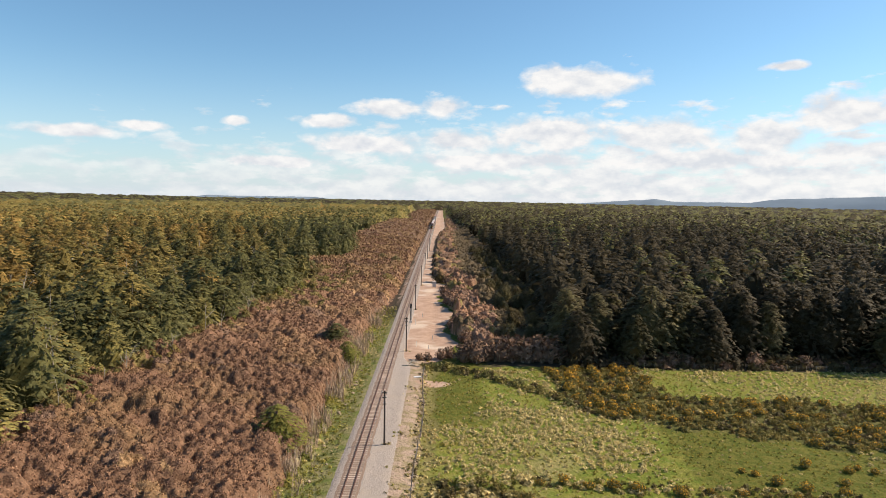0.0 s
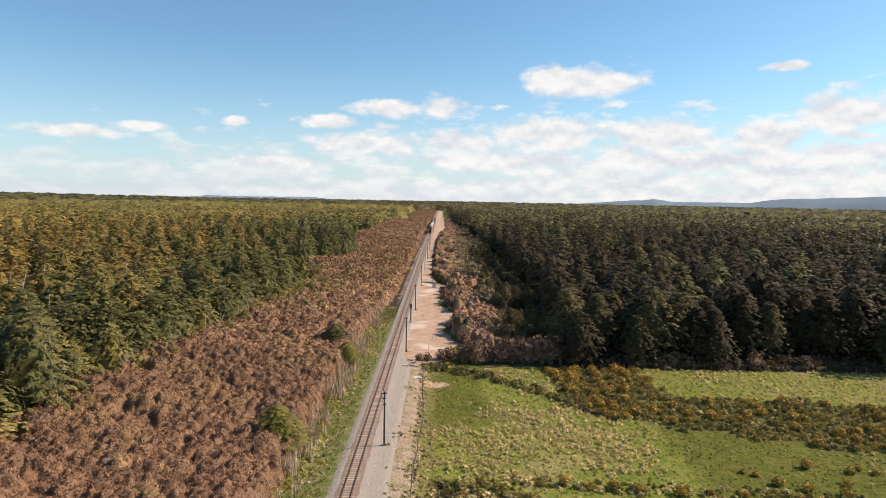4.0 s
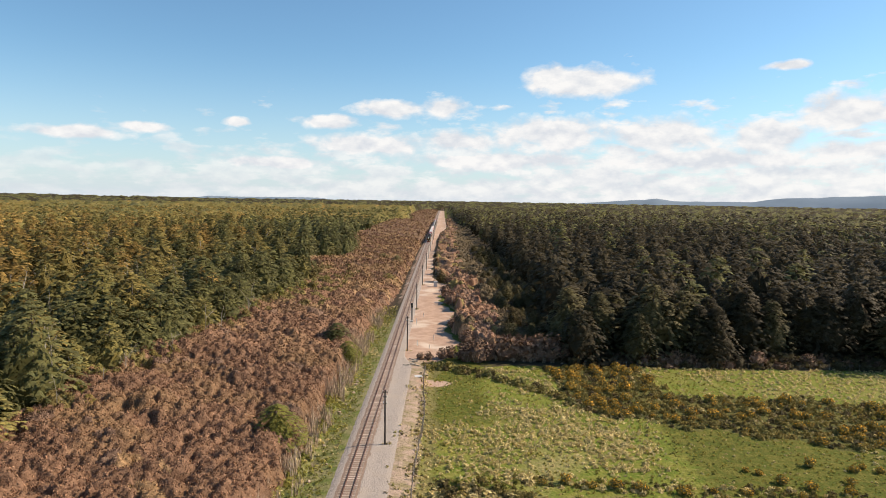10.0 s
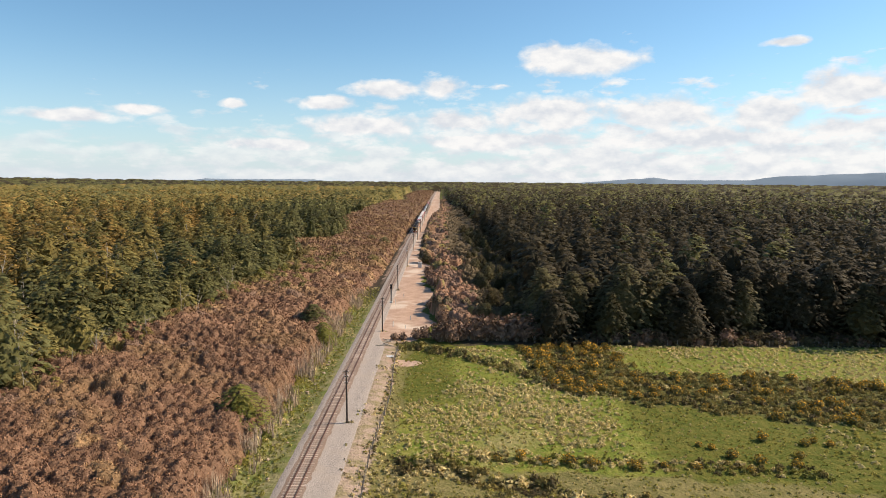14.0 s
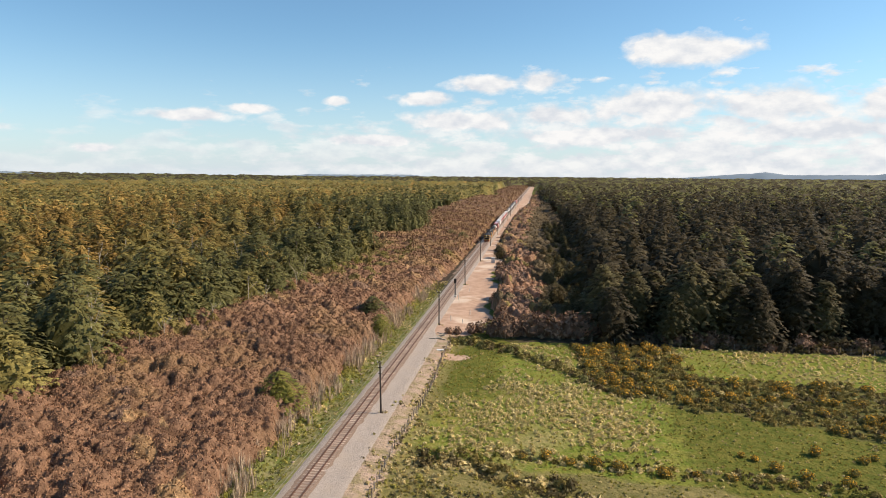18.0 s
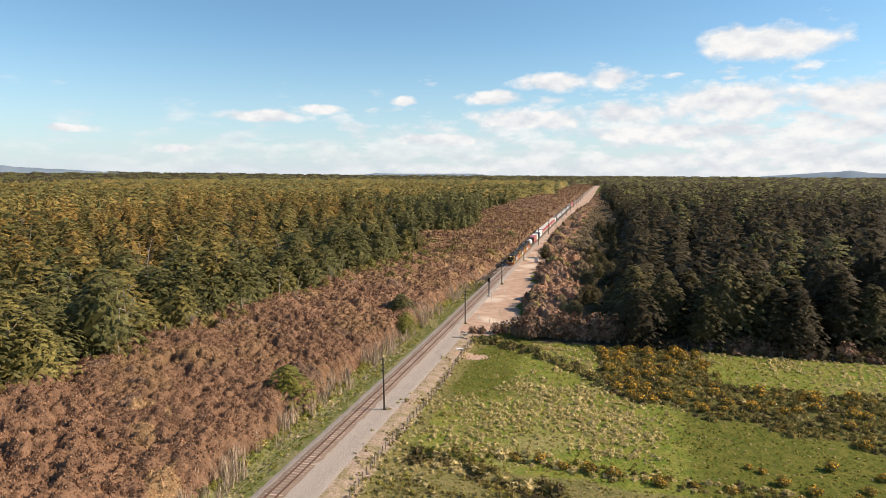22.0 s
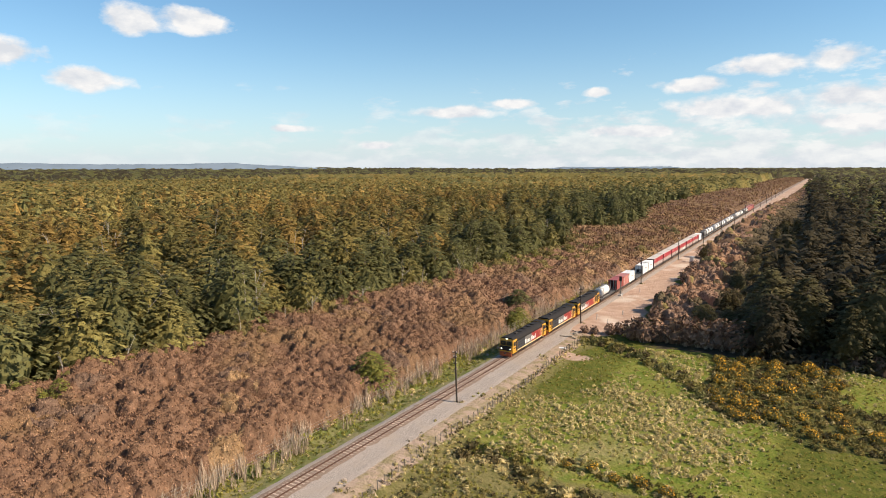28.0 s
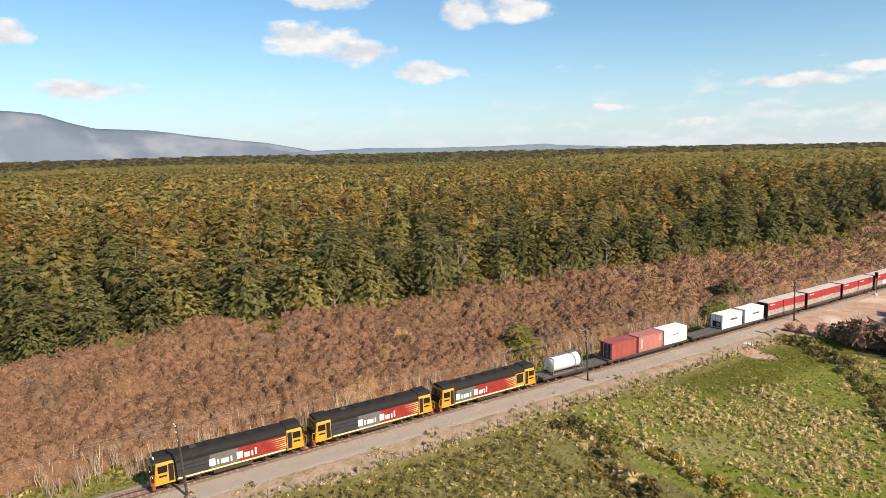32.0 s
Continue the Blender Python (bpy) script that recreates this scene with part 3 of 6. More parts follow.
def crown(rng, H, R, boughs, size, rim=8, kind="beech", core=True, hang=0.5):
    """A crown of flat boughs in layers round a stem; each is a ragged, slightly domed fan that droops outwards."""
    V, F, W = [], [], []
    for k in range(boughs):
        u = ((k + rng.uniform(0, 1)) / boughs) ** 0.82
        u = (np.floor(u * 10) + 0.5 + rng.normal(0, 0.24)) / 10      # boughs lie in flat layers
        u = min(max(u, 0.0), 1.02)
        if kind == "beech":
            prof = max(0.01, 1 - u ** 2.2) ** 0.6 * (0.9 + 0.1 * math.sin(5.0 * u + R))
        else:
            prof = max(0.06, 1.04 - u) ** 0.75
        a = k * 2.39996 + rng.uniform(-0.5, 0.5)
        r = R * prof * rng.uniform(0.62, 1.05)
        out, side = np.array([math.cos(a), math.sin(a), 0.0]), np.array([-math.sin(a), math.cos(a), 0.0])
        c = out * r + np.array([0, 0, H * (0.05 + 0.92 * u) + rng.normal(0, 0.2)])
        long, wide, droop = size * rng.uniform(0.8, 1.35), size * rng.uniform(0.6, 0.95), rng.uniform(0.0, 0.35) + hang * min(1.0, r / R) * (1.0 if u < 0.6 else 1.6 - u)
        roll = rng.normal(0, 0.22)
        o = len(V)
        V.append(c + np.array([0, 0, 0.16 * size]))
        for q in range(rim):
            b = math.tau * (q + rng.uniform(-0.3, 0.3)) / rim
            f = rng.uniform(0.9, 1.4) if q % 2 else rng.uniform(0.42, 0.8)
            x, y = long * f * math.cos(b), wide * f * math.sin(b)
            V.append(c + out * x + side * y + np.array([0, 0, -droop * x + roll * y - 0.16 * size * f * f + rng.normal(0, 0.06 * size)]))
        F += [(o, o + 1 + q, o + 1 + (q + 1) % rim) for q in range(rim)]
        n = np.array([out[0] * r / R, out[1] * r / R, 0.15 + 0.7 * u * u])
        W += [n / np.linalg.norm(n)] * (rim + 1)
    v, f, w = np.array(V), np.array(F), np.array(W)
    if not core:
        return v, f, w
    cv, cf = dome(rng, 7, 5, R * 0.5, H * 0.7, H * 0.04, 0.2, 0.8)
    V, F, _ = join([(cv, cf, 0), (v, f, 0)])
    return V, F, np.concatenate([np.zeros_like(cv), w])


def trunk(rng, H, r):
    """A tapered stem with a few limbs."""
    bm = bmesh.new()
    lean = rng.uniform(-0.03, 0.03, 2) * H
    mid = (lean[0] * 0.5 + rng.uniform(-.1, .1), lean[1] * 0.5, H * 0.5)
    rod(bm, (0, 0, -0.4), mid, r, r * 0.65, 7)
    rod(bm, mid, (lean[0], lean[1], H * 0.96), r * 0.65, r * 0.15, 6)
    for k in range(5):
        a, z = k * 2.4 + rng.uniform(0, 1), H * (0.3 + 0.12 * k)
        rod(bm, (0, 0, z), (math.cos(a) * H * 0.14, math.sin(a) * H * 0.14, z + H * 0.06), r * 0.3, r * 0.1, 5)
    return bm


def scatter(x0, x1, y0, y1, step, rng, keep=None, jitter=0.45):
    gx, gy = np.meshgrid(np.arange(x0, x1, step), np.arange(y0, y1, step))
    gx[1::2] += step / 2
    X = gx.ravel() + rng.uniform(-jitter, jitter, gx.size) * step
    Y = gy.ravel() + rng.uniform(-jitter, jitter, gx.size) * step
    if keep is not None:
        k = keep(X, Y)
        X, Y = X[k], Y[k]
    return X, Y


def planted(templates, X, Y, S, rng, which=None, sink=0.1, squash=(0.85, 1.2), lift=0.0):
    """Many copies of plain meshes, turned and sized, in one mesh; templates are (V, F) or (V, F, swell). Returns corners, faces, whose
    copy each face is, and with swell the turned outward directions."""
    Vs, Fs, Ws, o = [], [], [], 0
    which = rng.integers(0, len(templates), len(X)) if which is None else which
    Z = ground_z(X, Y) - sink + lift
    order = []
    for t, (V, F, *swell) in enumerate(templates):
        k = np.nonzero(which == t)[0]
        if not len(k):
            continue
        a = rng.uniform(0, math.tau, len(k))
        c, s = np.cos(a)[:, None], np.sin(a)[:, None]
        q = S[k][:, None]
        h = q * rng.uniform(*squash, len(k))[:, None]
        W = np.stack([(V[:, 0] * c - V[:, 1] * s) * q + X[k][:, None], (V[:, 0] * s + V[:, 1] * c) * q + Y[k][:, None], V[:, 2] * h + Z[k][:, None]], -1)
        Vs.append(W.reshape(-1, 3))
        for n in swell:
            Ws.append(np.stack([n[:, 0] * c - n[:, 1] * s, n[:, 0] * s + n[:, 1] * c, n[:, 2] + 0 * c], -1).reshape(-1, 3))
        Fs.append((F[None] + (np.arange(len(k)) * len(V))[:, None, None]).reshape(-1, 3) + o)
        order.append(np.repeat(k, len(F)))
        o += len(V) * len(k)
    out = np.concatenate(Vs), np.concatenate(Fs), np.concatenate(order)
    return (*out, np.concatenate(Ws)) if Ws else out


def in_forest_west(x, y):
    return x < west_edge(y)


def in_forest_east(x, y):
    return (x > east_edge(y)) & (y > FRONT + 1.0)


def tint_west(x, y, rng):
    """0 dark, 1 green, 2 olive, 3 gold: the golden crowns stand back from the edge."""
    deep = smooth01(west_edge(y) - x, 12, 60) + 0.35 * smooth01(west_edge(y) - x, 60, 160)
    deep = deep - 0.45 * smooth01(y, 120, 300) * (1 - smooth01(west_edge(y) - x, 25, 100))
    deep = deep - 0.9 * smooth01(y, 280, 380) * (1 - smooth01(west_edge(y) - x, 40, 130))
    v = deep * 2.0 + 1.25 * wave(x, y, 0.035, 9) + 0.9 * wave(x, y, 0.11, 2) + rng.normal(0, 0.9, len(x))
    return np.clip(np.floor(v + 0.35), 0, 3).astype(int)


def build_near_trees():
    rng = np.random.default_rng(11)
    kinds = []
    for k in range(7):
        H, R = rng.uniform(12.5, 16.5), rng.uniform(5.2, 7.0)
        kinds.append((H, *crown(rng, H, R, 500, 0.54, 6, "beech" if k % 6 else "cone", hang=0.32)))
    made = {}

    def tree(k, mat, label, m, group):
        key = (k, mat.name)
        if key not in made:
            H, V, F, W = kinds[k]
            root = empty("tree", m, label, "tree", group)
            c = link_mesh("crown", V, F, mat, swell=W)
            c.parent = root
            part("trunk", trunk(np.random.default_rng(k), H, 0.24), BARK, root)
            made[key] = root
            return root
        ob = copy_thing(made[key], m)
        return tagged(ob, label, "tree", group)

    X, Y = scatter(-84, -30, -95, 128, 7.8, rng, lambda x, y: in_forest_west(x, y) & (x > west_edge(y) - 24))
    T = tint_west(X, Y, rng)
    names = ("dark green beech tree with layered boughs", "green beech tree with layered boughs", "olive beech tree at the forest edge", "golden brown beech tree in the forest")
    for x, y, t in zip(X, Y, T):
        edge = west_edge(y) - x < 4
        t = min(t, 1) if west_edge(y) - x < 11 else t
        s = rng.uniform(0.72, 1.0) if edge else rng.uniform(0.9, 1.3)
        mat = (LEAF_DARK, LEAF_GREEN, LEAF_OLIVE, LEAF_GOLD)[t]
        m = Matrix.LocRotScale((x, y, float(ground_z(x, y)) - 0.1), Euler((0, 0, rng.uniform(0, math.tau))), None)
        ob = tree(int(rng.integers(0, 7)), mat, names[t], m, "beech trees along the west side")
        ob.scale = (s * rng.uniform(0.95, 1.2), s * rng.uniform(0.95, 1.2), s)
    X, Y = scatter(36, 118, FRONT + 1.5, FRONT + 18, 7.8, rng, in_forest_east)
    for x, y in zip(X, Y):
        s = rng.uniform(0.95, 1.25) * (0.85 if y < FRONT + 5 else 1.0)
        m = Matrix.LocRotScale((x, y, float(ground_z(x, y)) - 0.1), Euler((0, 0, rng.uniform(0, math.tau))), None)
        # shade-dark needles mostly; the lighter olive stands for crowns in more sun
        ob = tree(int(rng.integers(0, 7)), LEAF_PINE if rng.uniform() < (0.9 if x > 72 else 0.45) else LEAF_SHADE, "beech tree behind the field, darkened as shaded", m, "trees along the field")
        ob.scale = (s * 1.1, s * 1.1, s)
    # unseen shrubs added to darken the strip where the forest's shade lies
    for k in range(95):
        y = rng.uniform(57, 330)
        x = float(east_edge(y)) - rng.uniform(1.0, 15.0)
        ob = tree(int(rng.integers(0, 7)), LEAF_SHADE if k % 3 else BRACKEN, "dark shrub added for the forest's shade", pose(x, y, float(ground_z(x, y)) - 0.1, 0, 0, rng.uniform(0, 360)), "shrubs below the dark forest")
        q = rng.uniform(0.2, 0.46)
        ob.scale = (q * 1.25, q * 1.25, q)
    # low shrubs that fringe the western forest
    for k in range(70):
        y = rng.uniform(-40, 150)
        x = float(west_edge(y)) + rng.uniform(-0.5, 5.0)
        mat, label = ((LEAF_OLIVE, "olive shrub at the forest edge"), (LEAF_BRIGHT, "fresh green shrub at the forest edge"), (LEAF_GREEN, "green shrub at the forest edge"))[int(rng.integers(0, 3))]
        ob = tree(int(rng.integers(0, 7)), mat, label, pose(x, y, float(ground_z(x, y)) + 0.6, 0, 0, rng.uniform(0, 360)), "shrubs along the forest edge")
        q = rng.uniform(0.22, 0.40)
        ob.scale = (q * 1.1, q * 1.1, q * rng.uniform(1.0, 1.3))
    # single trees and shrubs out on the heath
    for x, y, k, s, mat, label in ((-13.4, 59.6, 0, 0.50, LEAF_DARK, "small dark conifer on the heath"), (-11.9, -1.4, 1, 0.44, LEAF_BRIGHT, "bright green shrub in the heath"),
                                   (-9.5, 51, 2, 0.30, LEAF_BRIGHT, "yellow green shrub beside the track"), (-8.6, 46, 5, 0.25, LEAF_BRIGHT, "yellow green shrub beside the track"),
                                   (-10.5, 166, 1, 0.36, LEAF_GREEN, "green shrub beside the track"), (-20, 250, 2, 0.42, LEAF_DARK, "small dark tree on the heath"),
                                   (-12, 235, 4, 0.40, LEAF_DARK, "small dark tree on the heath"), (10, 178, 4, 0.36, BRACKEN, "dark shrub at the end of the clearing"),
                                   (-31, -30, 3, 0.2, LEAF_GREEN, "low green shrub in the heath"), (-18, -37, 1, 0.2, LEAF_GREEN, "low green shrub in the heath")):
        m = Matrix.LocRotScale((x, y, float(ground_z(x, y)) - 0.1), Euler((0, 0, x)), None)
        ob = tree(k, mat, label, m, "shrubs on the heath")
        ob.scale = (s * 1.7, s * 1.9, s)


build_near_trees()


def build_forest():
    rng = np.random.default_rng(21)
    mid = [crown(rng, rng.uniform(13.0, 16.5), rng.uniform(5.4, 7.2), 112, 1.0, 5, "beech" if k % 9 else "cone", hang=0.42) for k in range(9)]
    dim = [crown(rng, rng.uniform(13.0, 16.5), rng.uniform(5.4, 7.2), 80, 1.12, 5, "beech" if k % 6 else "cone", hang=0.42) for k in range(7)]
    far = [crown(rng, 14.0, 4.6, 8, 2.0, 4, "beech", core=False, hang=0.4) for k in range(8)]
    tiny = []
    for k in range(4):
        v, f = dome(rng, 5, 3, 2.4, 9.0, 1.5, 0.25)
        V, F, _ = join([(v, f, 0), (*far[k][:2], 0)])
        tiny.append((V, F, np.concatenate([np.zeros_like(v), far[k][2]])))
    mats = [FAR_DARK, FAR_GREEN, FAR_OLIVE, FAR_GOLD]
    # west, middle distance
    X, Y = scatter(-235, -30, -150, 370, 9.2, rng, lambda x, y: in_forest_west(x, y) & ~((x > west_edge(y) - 24) & (y > -95) & (y < 128)))
    T = tint_west(X, Y, rng)
    V, F, k, w = planted(mid, X, Y, rng.uniform(0.66, 1.30, len(X)) + 0.10 * wave(X, Y, 0.05, 3), rng)
    stuff("beech_forest", V, F, mats, "dense beech forest in green, olive and gold", "forest", T[k], swell=w)
    # east, middle distance
    X, Y = scatter(30, 205, FRONT + 18.5, 350, 9.2, rng, lambda x, y: in_forest_east(x, y))
    X2, Y2 = scatter(118, 230, FRONT + 1, FRONT + 18, 7.8, rng)
    X, Y = np.append(X, X2), np.append(Y, Y2)
    V, F, k, w = planted(dim, X, Y, rng.uniform(0.95, 1.3, len(X)), rng)
    t = (rng.uniform(size=len(X)) < 0.08).astype(int)
    stuff("dark_forest", V, F, [FAR_PINE, FAR_DARK, FAR_GREEN], "dense forest east of the line, darkened as shaded", "forest", t[k], swell=w)
    # far woods on both sides, to a kilometre
    def wedge(x, y):
        a, r = np.degrees(np.arctan2(x, y + 80)), np.hypot(x, y + 80)
        return (a > -100) & (a < 43) & (r < 1150) & ~((x > -235) & (x < np.where(x > 0, 205, 240)) & (y < np.where(x > 0, 350, 370)))
    X, Y = scatter(-1150, 800, -300, 1100, 10.0, rng, lambda x, y: wedge(x, y) & ((x < west_edge(y)) | (x > east_edge(y))))
    T = np.where(X < 0, tint_west(X, Y, rng), np.where(rng.uniform(size=len(X)) < 0.7, 4, 0))
    T = np.where((X < 0) & (T > 0) & (rng.uniform(size=len(X)) < 0.6), T - 1, T)
    near = np.hypot(X, Y + 80) < 620
    for sel, tmpl in ((near, tiny), (~near, far)):
        V, F, k, w = planted(tmpl, X[sel], Y[sel], rng.uniform(0.8, 1.3, sel.sum()), rng)
        stuff("far_forest", V, F, mats + [FAR_PINE], "distant forest canopy", "forest", T[sel][k], swell=w)


build_forest()


def build_canopy():
    """The plain of tree tops that runs to the horizon."""
    rng = np.random.default_rng(31)
    az = np.radians(np.arange(-104, 46.1, 0.36))
    rr = 700 * np.exp(np.arange(0, 176) * 0.011)
    A, R = np.meshgrid(az, rr)
    A = A + rng.uniform(-0.5, 0.5, A.shape) * radians(0.36)
    R = R * (1 + rng.uniform(-0.5, 0.5, R.shape) * 0.011)
    X, Y = R * np.sin(A), R * np.cos(A) - 80
    Z = ground_z(X, Y) + 7.0 + rng.uniform(0, 1, X.shape) ** 1.9 * np.where(R > 2600, 19, np.where(R > 1300, 13, 9)) + 1.5 * wave(X, Y, 0.006, 4)
    gap = (X > west_edge(Y) - 6) & (X < east_edge(Y) + 6) & (Y < 1850)
    Z = np.where(R < 760, ground_z(X, Y) + 2, Z)
    Z = np.where(gap, ground_z(X, Y) - 2.0, Z)
    V = np.stack([X, Y, Z], -1).reshape(-1, 3)
    ny, nx = X.shape
    i = np.arange(nx * ny).reshape(ny, nx)
    F = np.stack([i[:-1, :-1], i[1:, :-1], i[1:, 1:], i[:-1, 1:]], -1).reshape(-1, 4)
    C = Y[:-1, :-1].ravel(), X[:-1, :-1].ravel()
    v = 1.6 + 1.3 * wave(C[1], C[0], 0.012, 7) + rng.normal(0, 0.6, len(F))
    t = np.where(C[1] < 0, np.clip(v, 0, 3), 4 * rng.integers(0, 2, len(F))).astype(int)
    t = np.where(np.hypot(*C) > 1500 + 500 * wave(C[1], C[0], 0.002, 2), np.where(rng.uniform(size=len(F)) < 0.55, 4, 0), t)
    stuff("canopy", V, F, [FAR_DARK, FAR_GREEN, FAR_OLIVE, FAR_GOLD, FAR_PINE], "far plain of forest tree tops", "forest", t, smooth=True)


build_canopy()


def heaps(x, y, c, seed, spread=0.70):
    """Rounded domes, one to each cell of c metres, crowded together: 0 in the creases, 1 on top; and each dome's own random number."""
    i0, j0 = np.floor(x / c), np.floor(y / c)
    best, tag = np.zeros_like(x), np.zeros_like(x)
    for di in (-1, 0, 1):
        for dj in (-1, 0, 1):
            i, j = i0 + di, j0 + dj
            h = [np.modf(np.abs(np.sin(i * a + j * b + seed) * 43758.5453))[0] for a, b in ((12.9898, 78.233), (39.346, 11.135), (73.156, 52.235))]
            d2 = ((x / c - i - 0.15 - 0.7 * h[0]) ** 2 + (y / c - j - 0.15 - 0.7 * h[1]) ** 2) / spread ** 2
            v = np.sqrt(np.maximum(0, 1 - d2)) * (0.62 + 0.38 * h[2])
            tag = np.where(v > best, h[2], tag)
            best = np.maximum(best, v)
    return best, tag


def build_heath():
    rng = np.random.default_rng(41)
    mats = [HEATH, HEATH_GREY, HEATH_TAN, HEATH_OLIVE, HEATH_DARK]

    def tall(x, y):
        """The heath stands higher in the middle of its strip."""
        return 0.86 + 0.2 * smooth01(-8 - x, 0, 8) + 0.16 * wave(x, y, 0.22, 8)

    def crest(x, y):
        """How far the heads stand up on bare stems, more towards the forest."""
        return np.maximum(0, np.interp(-x, (8, 14, 20, 30, 42, 60), (0.0, 0.5, 0.9, 1.6, 2.5, 2.6)) * (1 + 0.35 * wave(x, y, 0.11, 1)) + 0.35 * smooth01(-x, 10, 16) * wave(x, y, 0.33, 4))

    def west_rim(x, y):
        """Metres inside the strip, from its edge along the track."""
        return -8.6 + 3.0 * smooth01(y, 90, 150) + 0.9 * wave(x, y, 0.5, 2) - x

    def west_top(x, y):
        big, tag = heaps(x, y, 3.6, 1.0, 0.78)
        mid, _ = heaps(x + 0.5 * wave(x, y, 0.9, 1), y, 1.5, 5.0)
        small, _ = heaps(x, y + 0.3 * wave(x, y, 1.7, 3), 0.78, 9.0)
        h = tall(x, y) * (0.1 + 1.95 * big + 1.4 * mid + 0.75 * small)
        gap = smooth01(wave(x, y, 0.16, 17) + 0.6 * wave(x, y, 0.41, 5), 1.02, 1.3)      # hollows between the thickets
        h = h * (1 - 0.6 * gap) + crest(x, y)
        return h * smooth01(west_rim(x, y) + 0.5 * wave(x, y, 1.1, 4), -0.2, 2.4) ** 0.7, tag

    def east_rim(x, y):
        e = np.interp(y, CLEAR_Y, CLEAR_X) + 1.0 + 4 * (1 - smooth01(y, 56, 62)) + 1.6 * wave(x, y, 0.3, 2)
        return np.minimum(np.minimum(x - e, (y - FRONT - 1 - 2 * wave(x, y, 0.2, 3))), 500.0)

    def east_top(x, y):
        big, tag = heaps(x, y, 4.6, 21.0, 0.75)
        mid, _ = heaps(x, y, 1.7, 25.0)
        small, _ = heaps(x, y, 0.75, 29.0)
        lush = smooth01(wave(x, y, 0.17, 12) + 0.5 * wave(x, y, 0.43, 3), -0.35, 0.25)    # thickets with low ground between
        h = lush * (0.2 + 2.2 * big * (0.5 + 0.7 * tag) + 1.6 * mid + 0.7 * small) + 0.35 * mid
        h = h * (1 - 0.5 * smooth01(x - east_edge(y), -20, -10) * smooth01(y, 58, 66))      # low under the trees
        return h * smooth01(east_rim(x, y), 0.0, 1.0), tag

    def cover(x0, x1, y0, y1, step, top, inside, tint, label, sprays, size):
        """One sheet of crowded heads, with loose sprays standing out of it."""
        gx, gy = np.meshgrid(np.arange(x0, x1, step), np.arange(y0, y1, step))
        gx, gy = gx + rng.uniform(-0.3, 0.3, gx.shape) * step, gy + rng.uniform(-0.3, 0.3, gy.shape) * step
        h, tag = top(gx, gy)
        gz = ground_z(gx, gy) - 0.15 + h + rng.normal(0, 0.07, h.shape) * (h > 0.3)
        i = np.arange(gx.size).reshape(gx.shape)
        F = np.stack([i[:-1, :-1], i[:-1, 1:], i[1:, 1:], i[1:, :-1]], -1).reshape(-1, 4)
        V = np.stack([gx, gy, gz], -1).reshape(-1, 3)
        keep = inside(V[F[:, 0], 0], V[F[:, 0], 1])
        F = F[keep]
        m = tint(V[F[:, 0], 0], V[F[:, 0], 1], tag.ravel()[F[:, 0]])
        stuff("heath", V, F, mats, label, "shrubs", m, smooth=True)
        n = int(sprays * len(F) * step * step)
        q = rng.integers(0, len(F), n)
        q = q[h.ravel()[F[q, 0]] > 0.5]
        c = V[F[q]]
        e1, e2 = c[:, 2] - c[:, 0], c[:, 3] - c[:, 1]
        N = np.cross(e1, e2)
        N /= np.maximum(np.linalg.norm(N, axis=1, keepdims=True), 1e-6)
        P = c.mean(1) + rng.uniform(-0.5, 0.5, (len(q), 1)) * e1 + rng.uniform(-0.5, 0.5, (len(q), 1)) * e2 + N * rng.uniform(0.0, 0.5, (len(q), 1)) * size
        v, f = leaf_tris(P, N + rng.normal(0, 0.27, (len(q), 3)), rng.uniform(0.7, 1.3, len(q)) * size, rng, 1.5)
        up = rng.uniform(size=len(q)) < 0.33     # some stand upright as feathery tips
        a, w = rng.uniform(0, math.tau, (up.sum(), 1)), size * rng.uniform(0.6, 1.2, (up.sum(), 1))
        across = np.hstack([np.cos(a), np.sin(a), 0 * a]) * w * 0.5
        tip = P[up] + (N[up] * 0.7 + np.array([0, 0, 0.9]) + rng.normal(0, 0.3, (up.sum(), 3))) * w
        v.reshape(-1, 3, 3)[up] = np.stack([P[up] + across, P[up] - across, tip], 1)
        stuff("heath_plumes", v, f, mats, "loose plumes of the " + label, "shrubs", m[q])

    def tint_of(green, tan_from):
        def pick(x, y, tag):
            w = wave(x, y, 0.12, 6) + 1.6 * (tag - 0.5)
            m = np.where(w > 1.0, 1, 0)
            m = np.where((m == 0) & (wave(x, y, 0.13, 3) + 1.2 * (tag - 0.5) > 1.2 - 1.2 * smooth01(y, tan_from, tan_from + 120)), 2, m)
            m = np.where((m == 2) & (y > 330) & (tag < 0.5), 0, m)
            return np.where(wave(x, y, 0.31, 14) + 1.5 * (tag - 0.5) > 1.65 - 1.2 * green(x, y), 3, m)
        return pick

    green_west = lambda x, y: ((y > 95) & (y < 190) & (x < -24)) + 0.7 * smooth01(west_edge(y) + 7 - x, 0, 6)
    west_tint = tint_of(green_west, 50)
    west = lambda x, y: (west_rim(x, y) > -0.4) & (x > west_edge(y) - 2)
    cover(-62, -7, -93, 42, 0.29, west_top, west, west_tint, "dense russet brown heath west of the track", 34.0, 0.18)
    cover(-62, -4, 42, 150, 0.44, west_top, west, west_tint, "russet heath farther along the track", 14.0, 0.24)
    cover(-64, -4, 150, 420, 0.85, west_top, west, west_tint, "russet heath in the middle distance", 3.0, 0.55)
    cover(-62, -4, 420, 1900, 2.3, west_top, west, west_tint, "distant russet heath beside the line", 0.3, 0.9)
